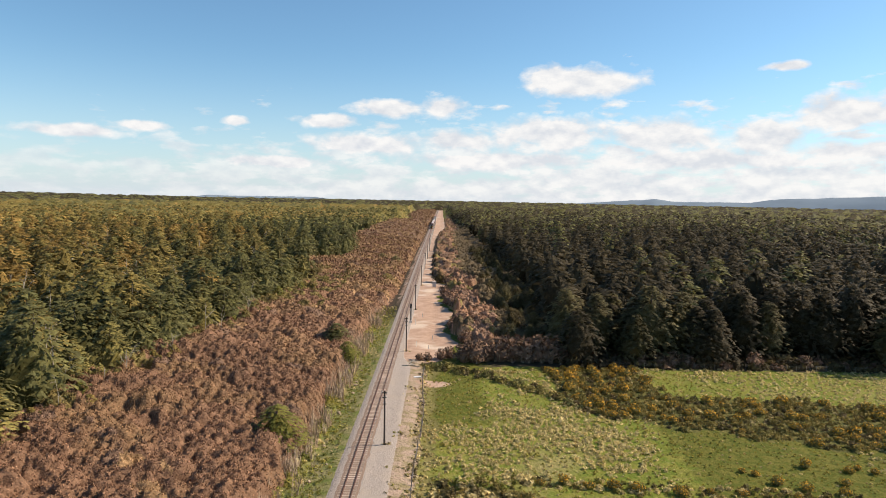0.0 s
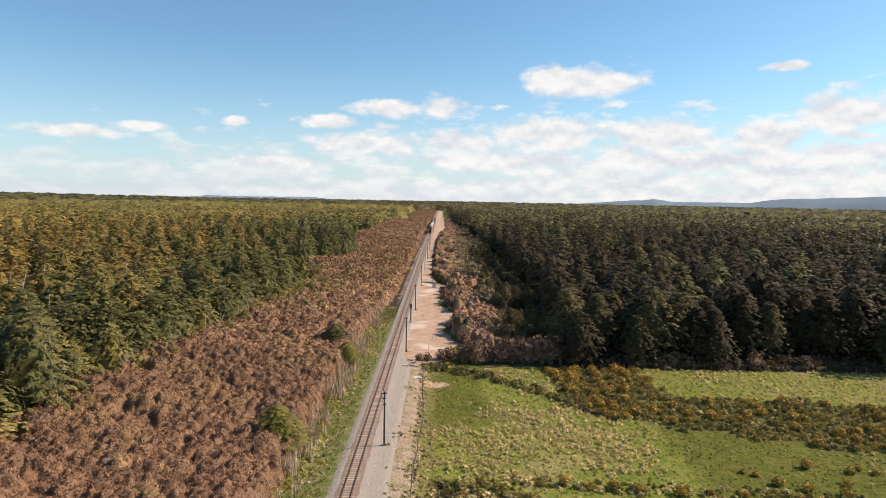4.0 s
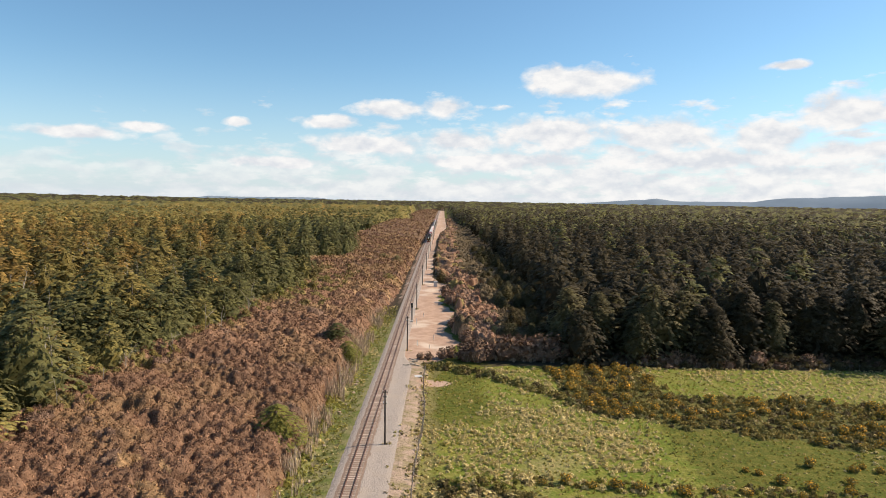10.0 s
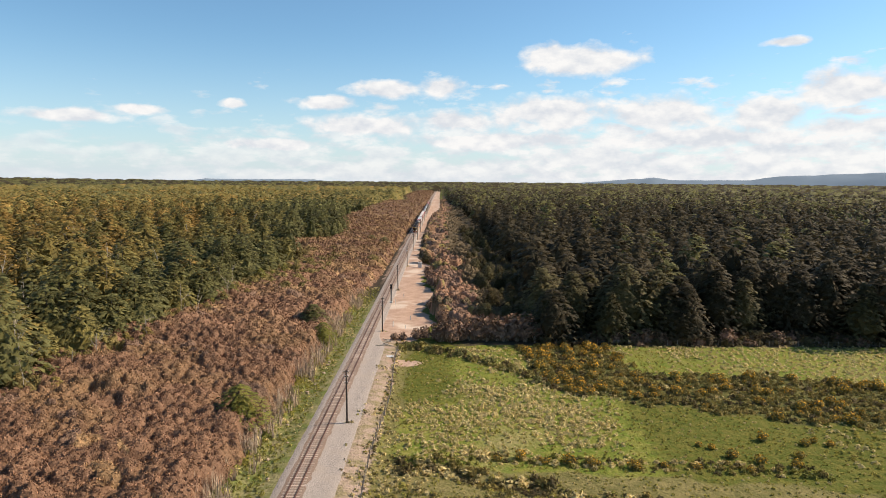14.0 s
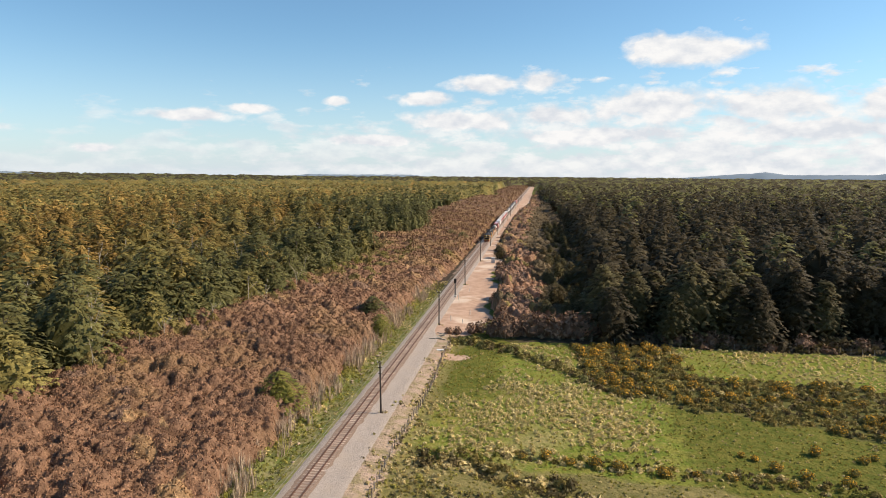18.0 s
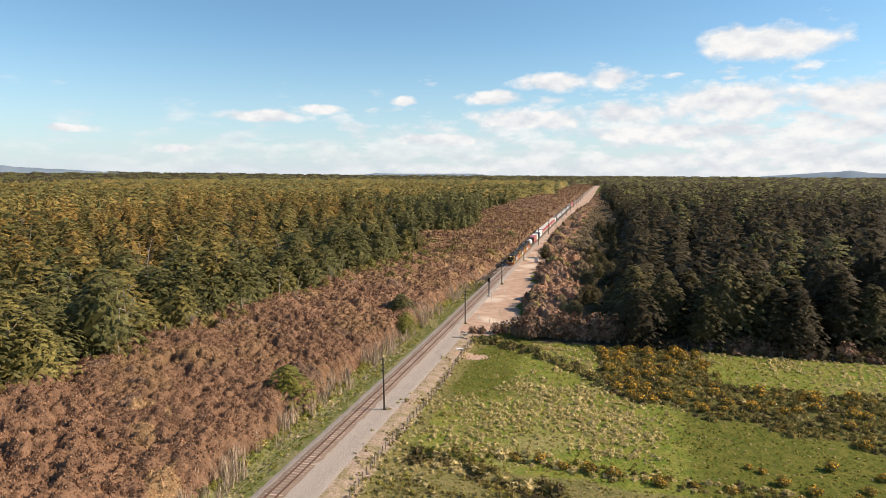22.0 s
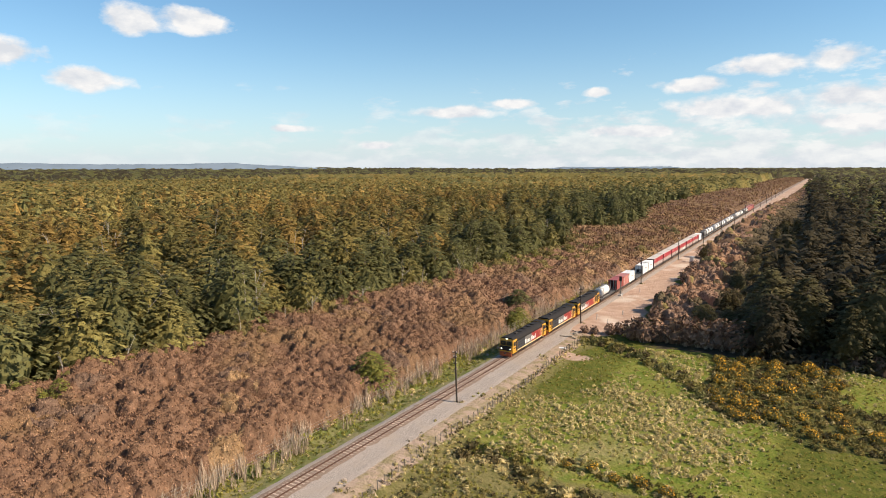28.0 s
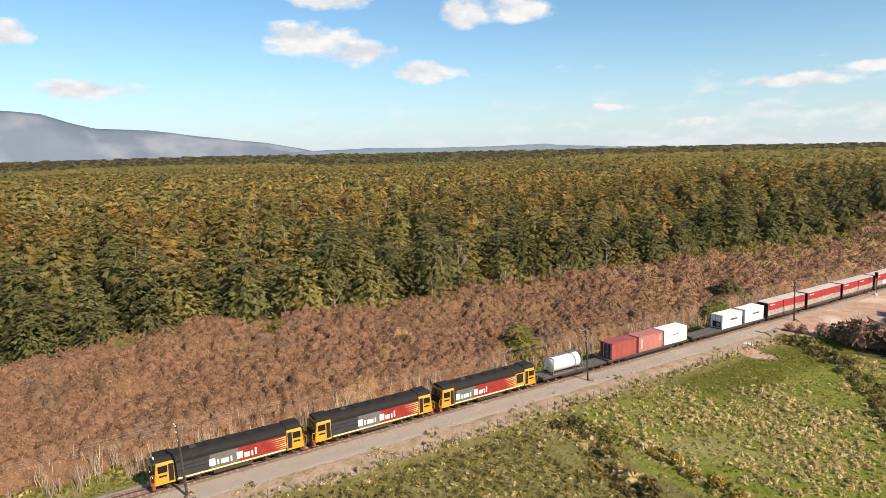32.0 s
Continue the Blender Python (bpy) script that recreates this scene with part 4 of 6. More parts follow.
    def east_tint(x, y, tag):
        m = np.where(tag < 0.4, 1, np.where(wave(x, y, 0.2, 3) > 0.5, 3, np.where(wave(x, y, 0.13, 8) > 0.75, 2, 0)))
        deep = x - np.interp(y, CLEAR_Y, CLEAR_X) + 2.5 * wave(x, y, 0.3, 7)
        # deep in the strip the heads take the colour darkened as forest shade
        return np.where((deep > 13) | (tag + 0.25 * wave(x, y, 0.25, 4) > 0.95), 4, m)

    east = lambda x, y: (east_rim(x, y) > -0.4) & (x < east_edge(y) + 3)
    cover(8, 49, 47, 200, 0.42, east_top, east, east_tint, "brown heath shrubs at the edge of the dark forest", 14.0, 0.24)
    cover(5, 49, 200, 1000, 1.3, east_top, east, east_tint, "distant brown heath along the dark forest", 0.6, 0.6)


build_heath()


# ---- the line: ballast, sleepers, rails, poles, fence ----
GAUGE = 1.067
LINE_Y1 = 1900.0


def strip(outline, ys, wobble=0.0, seed=0):
    """A cross-section (x, z) swept along the line's grade."""
    rng = np.random.default_rng(seed)
    o = np.array(outline, dtype=float)
    V = []
    for y in ys:
        q = o.copy()
        q[0, 0] += rng.normal(0, wobble)
        q[-1, 0] += rng.normal(0, wobble)
        q[:, 1] += rng.normal(0, wobble * 0.06, len(o))
        V.append(np.column_stack([q[:, 0], np.full(len(o), y), q[:, 1] + grade(y)]))
    n = len(o)
    i = np.arange(n * len(ys)).reshape(len(ys), n)
    F = np.stack([i[:-1, :-1], i[:-1, 1:], i[1:, 1:], i[1:, :-1]], -1).reshape(-1, 4)
    return np.concatenate(V), F


def build_track():
    ys = np.concatenate([np.arange(-150, 200, 0.8), np.arange(200, LINE_Y1, 6.0)])
    V, F = strip(((-4.7, -1.0), (-3.5, -0.55), (-2.1, 0.05), (-1.45, 0.15), (0, 0.165), (1.45, 0.15), (2.1, 0.06), (2.9, 0.055), (4.3, 0.05), (5.3, 0.03), (6.0, -0.12)), ys, 0.16, 3)
    V[:, 0] = np.where(V[:, 0] > 2.1, 2.1 + (V[:, 0] - 2.1) * (0.82 - 0.62 * smooth01(V[:, 1], 42, 54)), V[:, 0])     # narrower beside the clearing
    tagged(link_mesh("railway_ballast", V, F, BALLAST, smooth=True), "bed of pinkish grey crushed ballast under the track", "ballast", kind="structure")
    V, F = strip(((-1.5, 0.13), (-1.25, 0.172), (0, 0.185), (1.25, 0.172), (1.5, 0.13)), ys, 0.05, 4)
    tagged(link_mesh("ballast_crown", V, F, STAINED, smooth=True), "rust-stained brown ballast between and beside the rails", "ballast", kind="structure")
    root = empty("railway_track", Matrix(), "single railway track of rusty rails on pale sleepers", "railway track", kind="structure")
    ys = np.concatenate([np.arange(-150, 200, 10.0), np.arange(200, LINE_Y1, 25.0)])
    for side in (-1, 1):
        c = side * (GAUGE / 2 + 0.035)
        V, F = strip(((c - 0.11, 0.15), (c - 0.105, 0.203), (c - 0.014, 0.213), (c - 0.036, 0.265), (c - 0.036, 0.30), (c + 0.036, 0.30), (c + 0.036, 0.265), (c + 0.014, 0.213), (c + 0.105, 0.203), (c + 0.11, 0.15)), ys)
        rail = link_mesh("rail", V, F, RUST)
        rail.parent = root
    bm = boxed(-1.05, 1.05, -0.12, 0.12, 0.02, 0.195, bevel=0.02)
    first = part("sleeper", bm, SLEEPER, root)
    first.location = (0, -60, grade(-60))
    for k in range(1, 300):
        ob = new("sleeper", first.data)
        ob.parent = root
        y = -60 + 0.66 * k
        ob.location = (0.02 * math.sin(k * 2.1), y, grade(y))
    bm = bmesh.new()
    for y in list(np.arange(-150, -60.3, 0.66)) + list(np.arange(-60 + 0.66 * 300, 420, 0.66)):
        g = float(grade(y))
        box(bm, -1.05, 1.05, y - 0.12, y + 0.12, g + 0.02, g + 0.185)
    tagged(part("sleepers_beyond", bm, SLEEPER, root), kind="stuff")


build_track()

POLES_Y = [-116.5, -58.6, 0.0, 56.9] + [111.5 + 55.2 * k for k in range(13)]
POLE_X, POLE_H = 3.1, 8.2


WIRE = material("weathered galvanised wire", (0.36, 0.34, 0.32), (0.28, 0.26, 0.24), scale=2, rough=0.5)


def build_poles():
    root = empty("utility_pole", pose(POLE_X, 0, float(grade(0)) - 0.1, 3.5, 0, 0), "dark timber pole with two crossarms beside the track", "utility pole", "poles along the track")
    part("pole", rod(bmesh.new(), (0, 0, -0.6), (0, 0, POLE_H), 0.15, 0.105, 10), POLE, root)
    for z, w in ((POLE_H - 0.25, 0.38), (POLE_H - 0.95, 0.30), (POLE_H - 1.9, 0.26)):
        part("crossarm", boxed(-w, w, -0.17, -0.09, z - 0.06, z + 0.06, bevel=0.01), POLE, root)
        for x in (-w + 0.06, w - 0.06):
            bm = rod(bmesh.new(), (x, -0.13, z + 0.06), (x, -0.13, z + 0.14), 0.02, n=6)
            rod(bm, (x, -0.13, z + 0.12), (x, -0.13, z + 0.28), 0.07, 0.04, 8)
            part("insulator", bm, PORCELAIN, root, "pale porcelain insulator")
    for y in POLES_Y:
        if y:
            copy_thing(root, pose(POLE_X, y, float(grade(y)) - 0.1, 3.5 - 2.0 * (y > 100), math.sin(y) * 0.8, 0))
    line = empty("overhead_wires", Matrix(), "thin sagging wires strung between the poles", "wires", kind="structure")
    for z, w in ((POLE_H - 0.0, 0.30), (POLE_H - 0.7, 0.22)):
        for side in (-1, 1):
            bm = bmesh.new()
            for a, b in zip(POLES_Y[:-1], POLES_Y[1:]):
                pts = []
                for t in np.linspace(0, 1, 9):
                    y = a + (b - a) * t
                    tilt = z * math.sin(radians(3.5 if y < 90 else 1.5))
                    pts.append((POLE_X + side * w, y - tilt - 0.13, float(grade(y)) - 0.1 + z + 0.2 - 0.7 * 4 * t * (1 - t)))
                for p, q in zip(pts[:-1], pts[1:]):
                    rod(bm, p, q, 0.010, n=3)
            part("wire", bm, WIRE, line)


build_poles()


def build_fences():
    def fence(label, pts, post_h):
        root = empty("wire_fence", Matrix(), label, "fence")
        rng = np.random.default_rng(len(pts))
        bm = rod(bmesh.new(), (0, 0, -0.3), (0, 0, post_h), 0.06, 0.055, 6)
        first, tops = None, []
        for x, y in pts:
            if first is None:
                ob = first = part("post", bm, POST, root)
            else:
                ob = new("post", first.data)
                ob.parent = root
            ob.matrix_basis = pose(x, y, float(ground_z(x, y)), rng.normal(0, 3), rng.normal(0, 3), rng.uniform(0, 360))
            tops.append((x, y, float(ground_z(x, y))))
        for h in (0.35, 0.6, 0.85, 1.05):
            bm = bmesh.new()
            for p, q in zip(tops[:-1], tops[1:]):
                rod(bm, (p[0] + 0.08, p[1], p[2] + h), (q[0] + 0.08, q[1], q[2] + h), 0.008, n=3)
            part("wire", bm, STEEL, root)
    fence("weathered post and wire fence between track and field", [(7.9 + 0.35 * math.sin(y * 0.13), y) for y in np.arange(-92, 44, 1.45)], 1.1)
    fence("post and wire fence along the dark forest", [(x, 47.9 + 0.3 * math.sin(x * 0.2)) for x in np.arange(42, 132, 2.2)], 1.2)


build_fences()


def build_lineside():
    black = material("black signal paint", (0.02, 0.02, 0.02), scale=5, rough=0.5)
    pale = material("pale grey painted steel", (0.62, 0.60, 0.56), (0.5, 0.47, 0.43), scale=3, rough=0.5)
    m = empty("signal_mast", pose(2.5, 91.2, float(grade(91)) - 0.1), "grey signal mast with black signal head", "railway signal")
    part("mast", rod(bmesh.new(), (0, 0, 0), (0, 0, 4.6), 0.07, 0.06, 8), STEEL, m)
    part("head", boxed(-0.34, 0.34, -0.12, 0.12, 4.2, 5.5, bevel=0.08), black, m, "black signal head")
    part("ladder", boxed(-0.2, 0.2, 0.25, 0.3, 0, 4.2, bevel=0.01), STEEL, m)
    part("base_box", boxed(-0.4, 0.4, -0.3, 0.3, 0, 0.6, bevel=0.03), pale, m)
    c = empty("equipment_cabinet", pose(8.3, 164, float(ground_z(8.3, 164))), "pale grey lineside equipment cabinet", "cabinet")
    part("body", boxed(-0.7, 0.7, -0.5, 0.5, 0.1, 2.1, bevel=0.03), pale, c)
    part("roof", boxed(-0.8, 0.8, -0.6, 0.6, 2.1, 2.2, bevel=0.02), pale, c)
    part("plinth", boxed(-0.75, 0.75, -0.55, 0.55, -0.2, 0.1), SLEEPER, c)
    for x, y, h in ((5.2, 62, 1.3), (8.2, 60.5, 0.9), (3.9, 88, 1.6), (5.6, 100, 1.0), (9.0, 70, 1.1)):
        p = empty("marker_post", pose(x, y, float(ground_z(x, y))), "short white marker post in the clearing", "marker post", "marker posts")
        part("post", rod(bmesh.new(), (0, 0, -0.2), (0, 0, h), 0.09, 0.09, 8), PORCELAIN, p)
        part("cap", rod(bmesh.new(), (0, 0, h), (0, 0, h + 0.06), 0.11, 0.06, 8), STEEL, p)
    rng = np.random.default_rng(8)
    for k in range(9):
        x, y = 4.6 + rng.uniform(-1.0, 1.6), 46 + rng.uniform(-3, 3)
        l = rng.uniform(0.8, 2.2)
        d = part("timber_offcut", boxed(-0.1, 0.1, -l / 2, l / 2, -0.06, 0.1, bevel=0.02), SNAG, None)
        d.matrix_basis = pose(x, y, float(ground_z(x, y)) + 0.15, rng.uniform(-14, 14), rng.uniform(-10, 10), rng.uniform(0, 180))
        tagged(d, "bleached timber offcut lying by the track", "timber", "timber offcuts")
    s = part("concrete_slab", boxed(-0.75, 0.75, -0.5, 0.5, -0.1, 0.12, bevel=0.03), PORCELAIN, None)
    s.matrix_basis = pose(6.5, 36.2, float(ground_z(6.5, 36.2)), 0, 0, 12)
    tagged(s, "small pale concrete slab on the ground", "slab")
    stone = material("tan gravel heap", (0.42, 0.33, 0.24), (0.32, 0.24, 0.17), scale=5, bump=0.04)
    for k in range(16):
        y = rng.uniform(-60, 45)
        x = -3.9 - rng.uniform(0, 2.2)
        bm = bmesh.new()
        bmesh.ops.create_icosphere(bm, subdivisions=1, radius=rng.uniform(0.2, 0.5))
        for v in bm.verts:
            v.co *= rng.uniform(0.75, 1.2)
            v.co.z *= 0.6
        b = part("boulder", bm, stone, None)
        b.location = (x, y, float(ground_z(x, y)) + 0.05)
        tagged(b, "pale boulder at the foot of the ballast", "boulder", "boulders beside the track")


build_lineside()


# ---- grass, gorse, twigs, dead trees ----
def build_grass():
    rng = np.random.default_rng(51)

    def tuft(n, r, h, w):
        """A rounded tussock: blades fall outwards all round."""
        d = rng.normal(size=(n, 3))
        d[:, 2] = np.abs(d[:, 2]) + 0.1
        d /= np.linalg.norm(d, axis=1, keepdims=True)
        P = d * np.array([r, r, h]) * rng.uniform(0.6, 1.05, (n, 1))
        return leaf_tris(P, d * np.array([1, 1, 1.4]) + np.array([0.35, 0.1, 0.3]) + rng.normal(0, 0.3, (n, 3)), rng.uniform(0.7, 1.3, n) * w, rng, 2.6)

    tufts = [tuft(13, 0.30, 0.28, 0.15) for _ in range(6)]
    tails = [tuft(15, 0.42, 0.42, 0.17) for _ in range(5)]

    def meadow(x, y):
        return (x > 8.4) & (y < 46.5 + 0.12 * np.clip(x - 30, -22, 10)) & ~(gorse_area(x, y) & (rng.uniform(size=len(x)) < 0.6))
    X, Y = scatter(8, 70, -52, 47, 0.62, rng, meadow)
    dry = wave(X, Y, 0.10, 4) + 0.8 * wave(X, Y, 0.3, 1) + 1.5 * np.exp(-((X - 29) / 16) ** 2 - ((Y - 4) / 14) ** 2) - 0.25 - 0.9 * smooth01(X, 40, 48) * smooth01(16 - Y, 0, 6) + rng.normal(0, 0.4, len(X))
    wet = lush_area(X, Y)
    dry = dry - 1.1 * wet - 0.8 * smooth01(-Y, 9, 18)
    keep = rng.uniform(size=len(X)) < np.where(dry > -0.25, 0.66, 0.36)
    X, Y, dry = X[keep], Y[keep], dry[keep]
    V, F, k = planted(tufts, X, Y, rng.uniform(0.6, 1.35, len(X)) * np.where(dry > 0.3, 1.2, np.where(dry > 0.0, 1.0, 0.6)), rng, sink=0.02, squash=(0.9, 1.6))
    stuff("tussocks", V, F, [BLADE, STRAW], "straw and green tussocks in the field", "grass", ((dry > 0.05) | (rng.uniform(size=len(X)) < 0.16)).astype(int)[k])
    X, Y = scatter(70, 140, -40, 48, 1.25, rng, meadow)
    V, F, k = planted(tails, X, Y, rng.uniform(0.6, 1.2, len(X)), rng, sink=0.02)
    stuff("tussocks", V, F, [BLADE, STRAW], "rough tussocks in the far field", "grass", ((Y > 22) | (rng.uniform(size=len(X)) < 0.3)).astype(int)[k])
    # rank grass along the fence, the ditch and the west verge
    X, Y = scatter(5.6, 9.6, -92, 50, 0.75, rng, lambda x, y: wave(x, y, 0.5, 2) + 0.6 * np.cos((x - 7.9) * 1.6) > 0.35)
    V, F, k = planted(tails, X, Y, rng.uniform(0.4, 0.9, len(X)), rng, sink=0.02)
    stuff("rank_grass", V, F, [STRAW, BRACKEN, BLADE], "rank dry grass along the fence", "grass", rng.choice([0, 0, 1, 2], len(X))[k])
    X, Y = scatter(4.4, 7.2, -92, 46, 0.7, rng, lambda x, y: wave(x, y, 0.33, 8) + 0.7 * wave(x, y, 0.9, 3) > 0.5)
    for y in POLES_Y[:6]:
        X, Y = np.append(X, POLE_X + rng.normal(0.3, 0.35, 9)), np.append(Y, y + rng.normal(0.3, 0.45, 9))
    V, F, k = planted(tails, X, Y, rng.uniform(0.3, 0.75, len(X)), rng, sink=-0.02)
    stuff("rank_grass", V, F, [STRAW, BRACKEN, TWIG, BLADE], "thin dry grass on the bare strip by the ballast", "grass", rng.choice([0, 0, 1, 2, 3], len(X))[k])
    X, Y = scatter(7.0, 8.6, -92, 46, 0.5, rng, lambda x, y: np.abs(x - 7.75) + 0.9 * rng.uniform(size=len(x)) < 0.75)
    V, F, k = planted(tails, X, Y, rng.uniform(0.35, 0.8, len(X)), rng, sink=0.02)
    stuff("rank_grass", V, F, [STRAW, BRACKEN, TWIG], "brown rank growth at the foot of the fence", "grass", rng.choice([0, 0, 1, 2, 2], len(X))[k])
    X, Y = scatter(-9.4, -3.6, -95, 120, 0.8, rng)
    V, F, k = planted(tails, X, Y, rng.uniform(0.4, 0.9, len(X)) * (1 + 0.8 * smooth01(-X, 5.5, 8)), rng, sink=0.02)
    g = wave(X, Y, 0.25, 6) + rng.normal(0, 0.5, len(X))
    stuff("verge_grass", V, F, [BLADE, LEAF_BRIGHT, STRAW], "green and straw verge grass west of the track", "grass", np.digitize(g, [-0.4, 0.7])[k])
    X, Y = scatter(10, 62, -48, -7, 0.8, rng, lambda x, y: (np.abs(y - ditch_y(x)) < 2.6 + wave(x, y, 0.4, 2)) | (y < -16 - 0.15 * x + 3 * wave(x, y, 0.2, 5)))
    V, F, k = planted(tails, X, Y, rng.uniform(0.5, 1.15, len(X)), rng, sink=0.02)
    stuff("rank_grass", V, F, [STRAW, BRACKEN, LEAF_OLIVE, BLADE], "rank dry grass on both sides of the ditch", "grass", np.where(np.abs(Y - ditch_y(X)) < 1.4, 1, rng.choice([0, 1, 2, 2, 3], len(X)))[k])


build_grass()


def build_gorse():
    rng = np.random.default_rng(61)

    def shrub(n, R, H, size, flowers=0):
        cv, cf = dome(rng, 7, 4, R * 0.8, H * 0.85, -0.15, 0.25, 0.7)
        d = rng.normal(size=(n, 3))
        d[:, 2] = np.abs(d[:, 2]) + 0.05
        d /= np.linalg.norm(d, axis=1, keepdims=True)
        P = d * np.array([R, R, H * 0.8]) * rng.uniform(0.8, 1.2, n)[:, None] + np.array([0, 0, H * 0.2])
        v, f = leaf_tris(P, d + rng.normal(0, 0.7, (n, 3)), rng.uniform(0.6, 1.3, n) * size, rng, 2.2)
        body = join([(cv, cf, 0), (v, f, 0)])[:2]
        if not flowers:
            return body
        k = rng.permutation(n)[:flowers]
        k = k[d[k, 2] > 0.15]
        fl = leaf_tris(P[k] * 1.06 + rng.normal(0, 0.05, (len(k), 3)), d[k] + rng.normal(0, 0.5, (len(k), 3)), rng.uniform(0.6, 1.1, len(k)) * size * 1.25, rng, 1.2)
        return body, fl

    kinds = [shrub(150, 1.0, 1.35, 0.20, 84) for _ in range(5)]
    firsts = {}
    X, Y = scatter(30, 112, -3, 49, 3.1, rng, lambda x, y: gorse_area(x, y) & (wave(x, y, 0.18, 3) + 0.8 * ((y > 30) & (x < 60)) + rng.normal(0, 0.35, len(x)) > -0.15))
    extra = [(52, -5.5), (53.4, -6.3), (55, -9), (66.8, -5.1), (68.4, -4.2), (70, -5.6), (58, -10.6), (62, -12), (64, -9), (24, -10.2), (30, -11), (36, -11.8), (41, -12.6), (45, -12.2), (49, -12.8), (55.5, -13.2), (61.7, -3.4), (33, -11.2), (27, -9.8)]
    X, Y = np.append(X, [e[0] for e in extra]), np.append(Y, [e[1] for e in extra])
    for x, y in zip(X, Y):
        k = int(rng.integers(0, 5))
        m = pose(x, y, float(ground_z(x, y)), 0, 0, rng.uniform(0, 360))
        if k not in firsts:
            (bv, bf), (fv, ff) = kinds[k]
            root = empty("gorse_bush", m, "gorse bush covered in yellow flowers", "bush", "gorse in the field")
            b = link_mesh("foliage", bv, bf, LEAF_GREEN)
            c = tagged(link_mesh("blossom", fv, ff, FLOWER), kind="stuff")
            b.parent = c.parent = root
            firsts[k] = ob = root
        else:
            ob = copy_thing(firsts[k], m)
        s = rng.uniform(0.55, 1.15) if y > 30 and x < 56 else rng.uniform(0.35, 1.1) if y > -3 else rng.uniform(0.45, 0.85)
        ob.scale = (s, s, s * rng.uniform(0.8, 1.1))
    low = [shrub(30, 0.9, 0.9, 0.36) for _ in range(5)]
    X, Y = scatter(30, 130, -6, 49, 1.38, rng, lambda x, y: gorse_area(x, y))
    V, F, k = planted(low, X, Y, rng.uniform(0.4, 0.85, len(X)), rng)
    stuff("undergrowth", V, F, [BRACKEN, LEAF_GREEN, LEAF_OLIVE], "low green and brown undergrowth among the gorse", "shrubs", rng.choice([0, 1, 1, 2, 2], len(X))[k])
    X, Y = scatter(11, 48, -34, -8, 1.3, rng, lambda x, y: np.abs(y - ditch_y(x)) < 2.2 + 0.9 * wave(x, y, 0.4, 1))
    V, F, k = planted(low, X, Y, rng.uniform(0.4, 1.0, len(X)), rng)
    stuff("undergrowth", V, F, [BRACKEN, LEAF_OLIVE, STRAW], "brown and olive scrub along the ditch", "shrubs", rng.choice([0, 1, 1, 2], len(X))[k])
    def rough(x, y):
        c = np.interp(x, (12, 20, 27, 34, 41, 49, 55, 66), (-12.5, -9.4, -9.9, -11.3, -11.9, -12, -12.7, -13.5))
        return np.abs(y - c) < 1.7 + 0.7 * wave(x, y, 0.3, 6)
    X, Y = scatter(13, 64, -17, -6, 1.1, rng, rough)
    V, F, k = planted(low, X, Y, rng.uniform(0.3, 0.62, len(X)), rng)
    stuff("undergrowth", V, F, [BRACKEN, LEAF_OLIVE, STRAW, LEAF_BRIGHT], "band of rough olive and straw scrub across the field", "shrubs", rng.choice([0, 1, 1, 2, 2, 3, 3], len(X))[k])
    # dark hedge along the bank and ditch at the head of the field
    def bank(x, y):
        c = np.interp(x, (8, 14, 21, 27, 33, 36), (45.5, 44.5, 38.5, 33, 27, 20))
        return (np.abs(y - c) < 2.3 + 0.8 * wave(x, y, 0.4, 4)) & (x < 37)
    X, Y = scatter(7, 38, 18, 49, 1.5, rng, bank)
    V, F, k = planted(low, X, Y, rng.uniform(0.6, 1.2, len(X)), rng)
    stuff("undergrowth", V, F, [BRACKEN, LEAF_GREEN, LEAF_DARK], "dark scrub along the bank above the field", "shrubs", rng.choice([0, 1, 1, 2], len(X))[k])
    X, Y = scatter(36, 132, 48.8, 55, 1.7, rng, lambda x, y: wave(x, y, 0.3, 9) > -0.5)
    V, F, k = planted(low, X, Y, rng.uniform(0.8, 2.0, len(X)), rng)
    stuff("undergrowth", V, F, [BRACKEN, HEATH_DARK, HEATH_GREY], "dark scrub at the foot of the forest", "shrubs", rng.choice([0, 0, 1, 2], len(X))[k])
    # brown bushes that stand before the clearing and the dark forest
    big = [shrub(170, 1.7, 3.1, 0.34) for _ in range(4)]
    first = {}
    for x, y, s in ((11.2, 52.0, 0.75), (13.0, 53.2, 0.8), (16.4, 50.6, 0.95), (18.8, 50.2, 1.1), (21, 51.2, 0.8), (24.5, 51.5, 1.15), (27, 52, 1.2), (29.6, 52, 1.15), (32.5, 52.5, 1.25), (35.5, 52.2, 1.2), (38.2, 52, 1.0),
                    (59, 49.5, 0.9), (62, 49.8, 1.0), (65, 49.6, 0.9), (80, 49.8, 1.0), (91, 49.8, 0.9), (6.4, 49.5, 0.5), (8.2, 50.5, 0.55), (13.5, 175, 1.0), (15.5, 172, 1.1), (17, 68, 1.0), (14.5, 85, 1.0), (15.5, 82, 1.2), (16.5, 95, 1.1), (13.5, 123, 1.1), (14.5, 127, 1.3), (12.5, 138, 0.9), (12, 147, 1.0), (16.0, 116, 1.2)):
        k = int(rng.integers(0, 4))
        s *= 1.4 if 16 < x < 36 and y < 60 else 1.0
        m = pose(x, y, float(ground_z(x, y)) - 0.1, 0, 0, rng.uniform(0, 360))
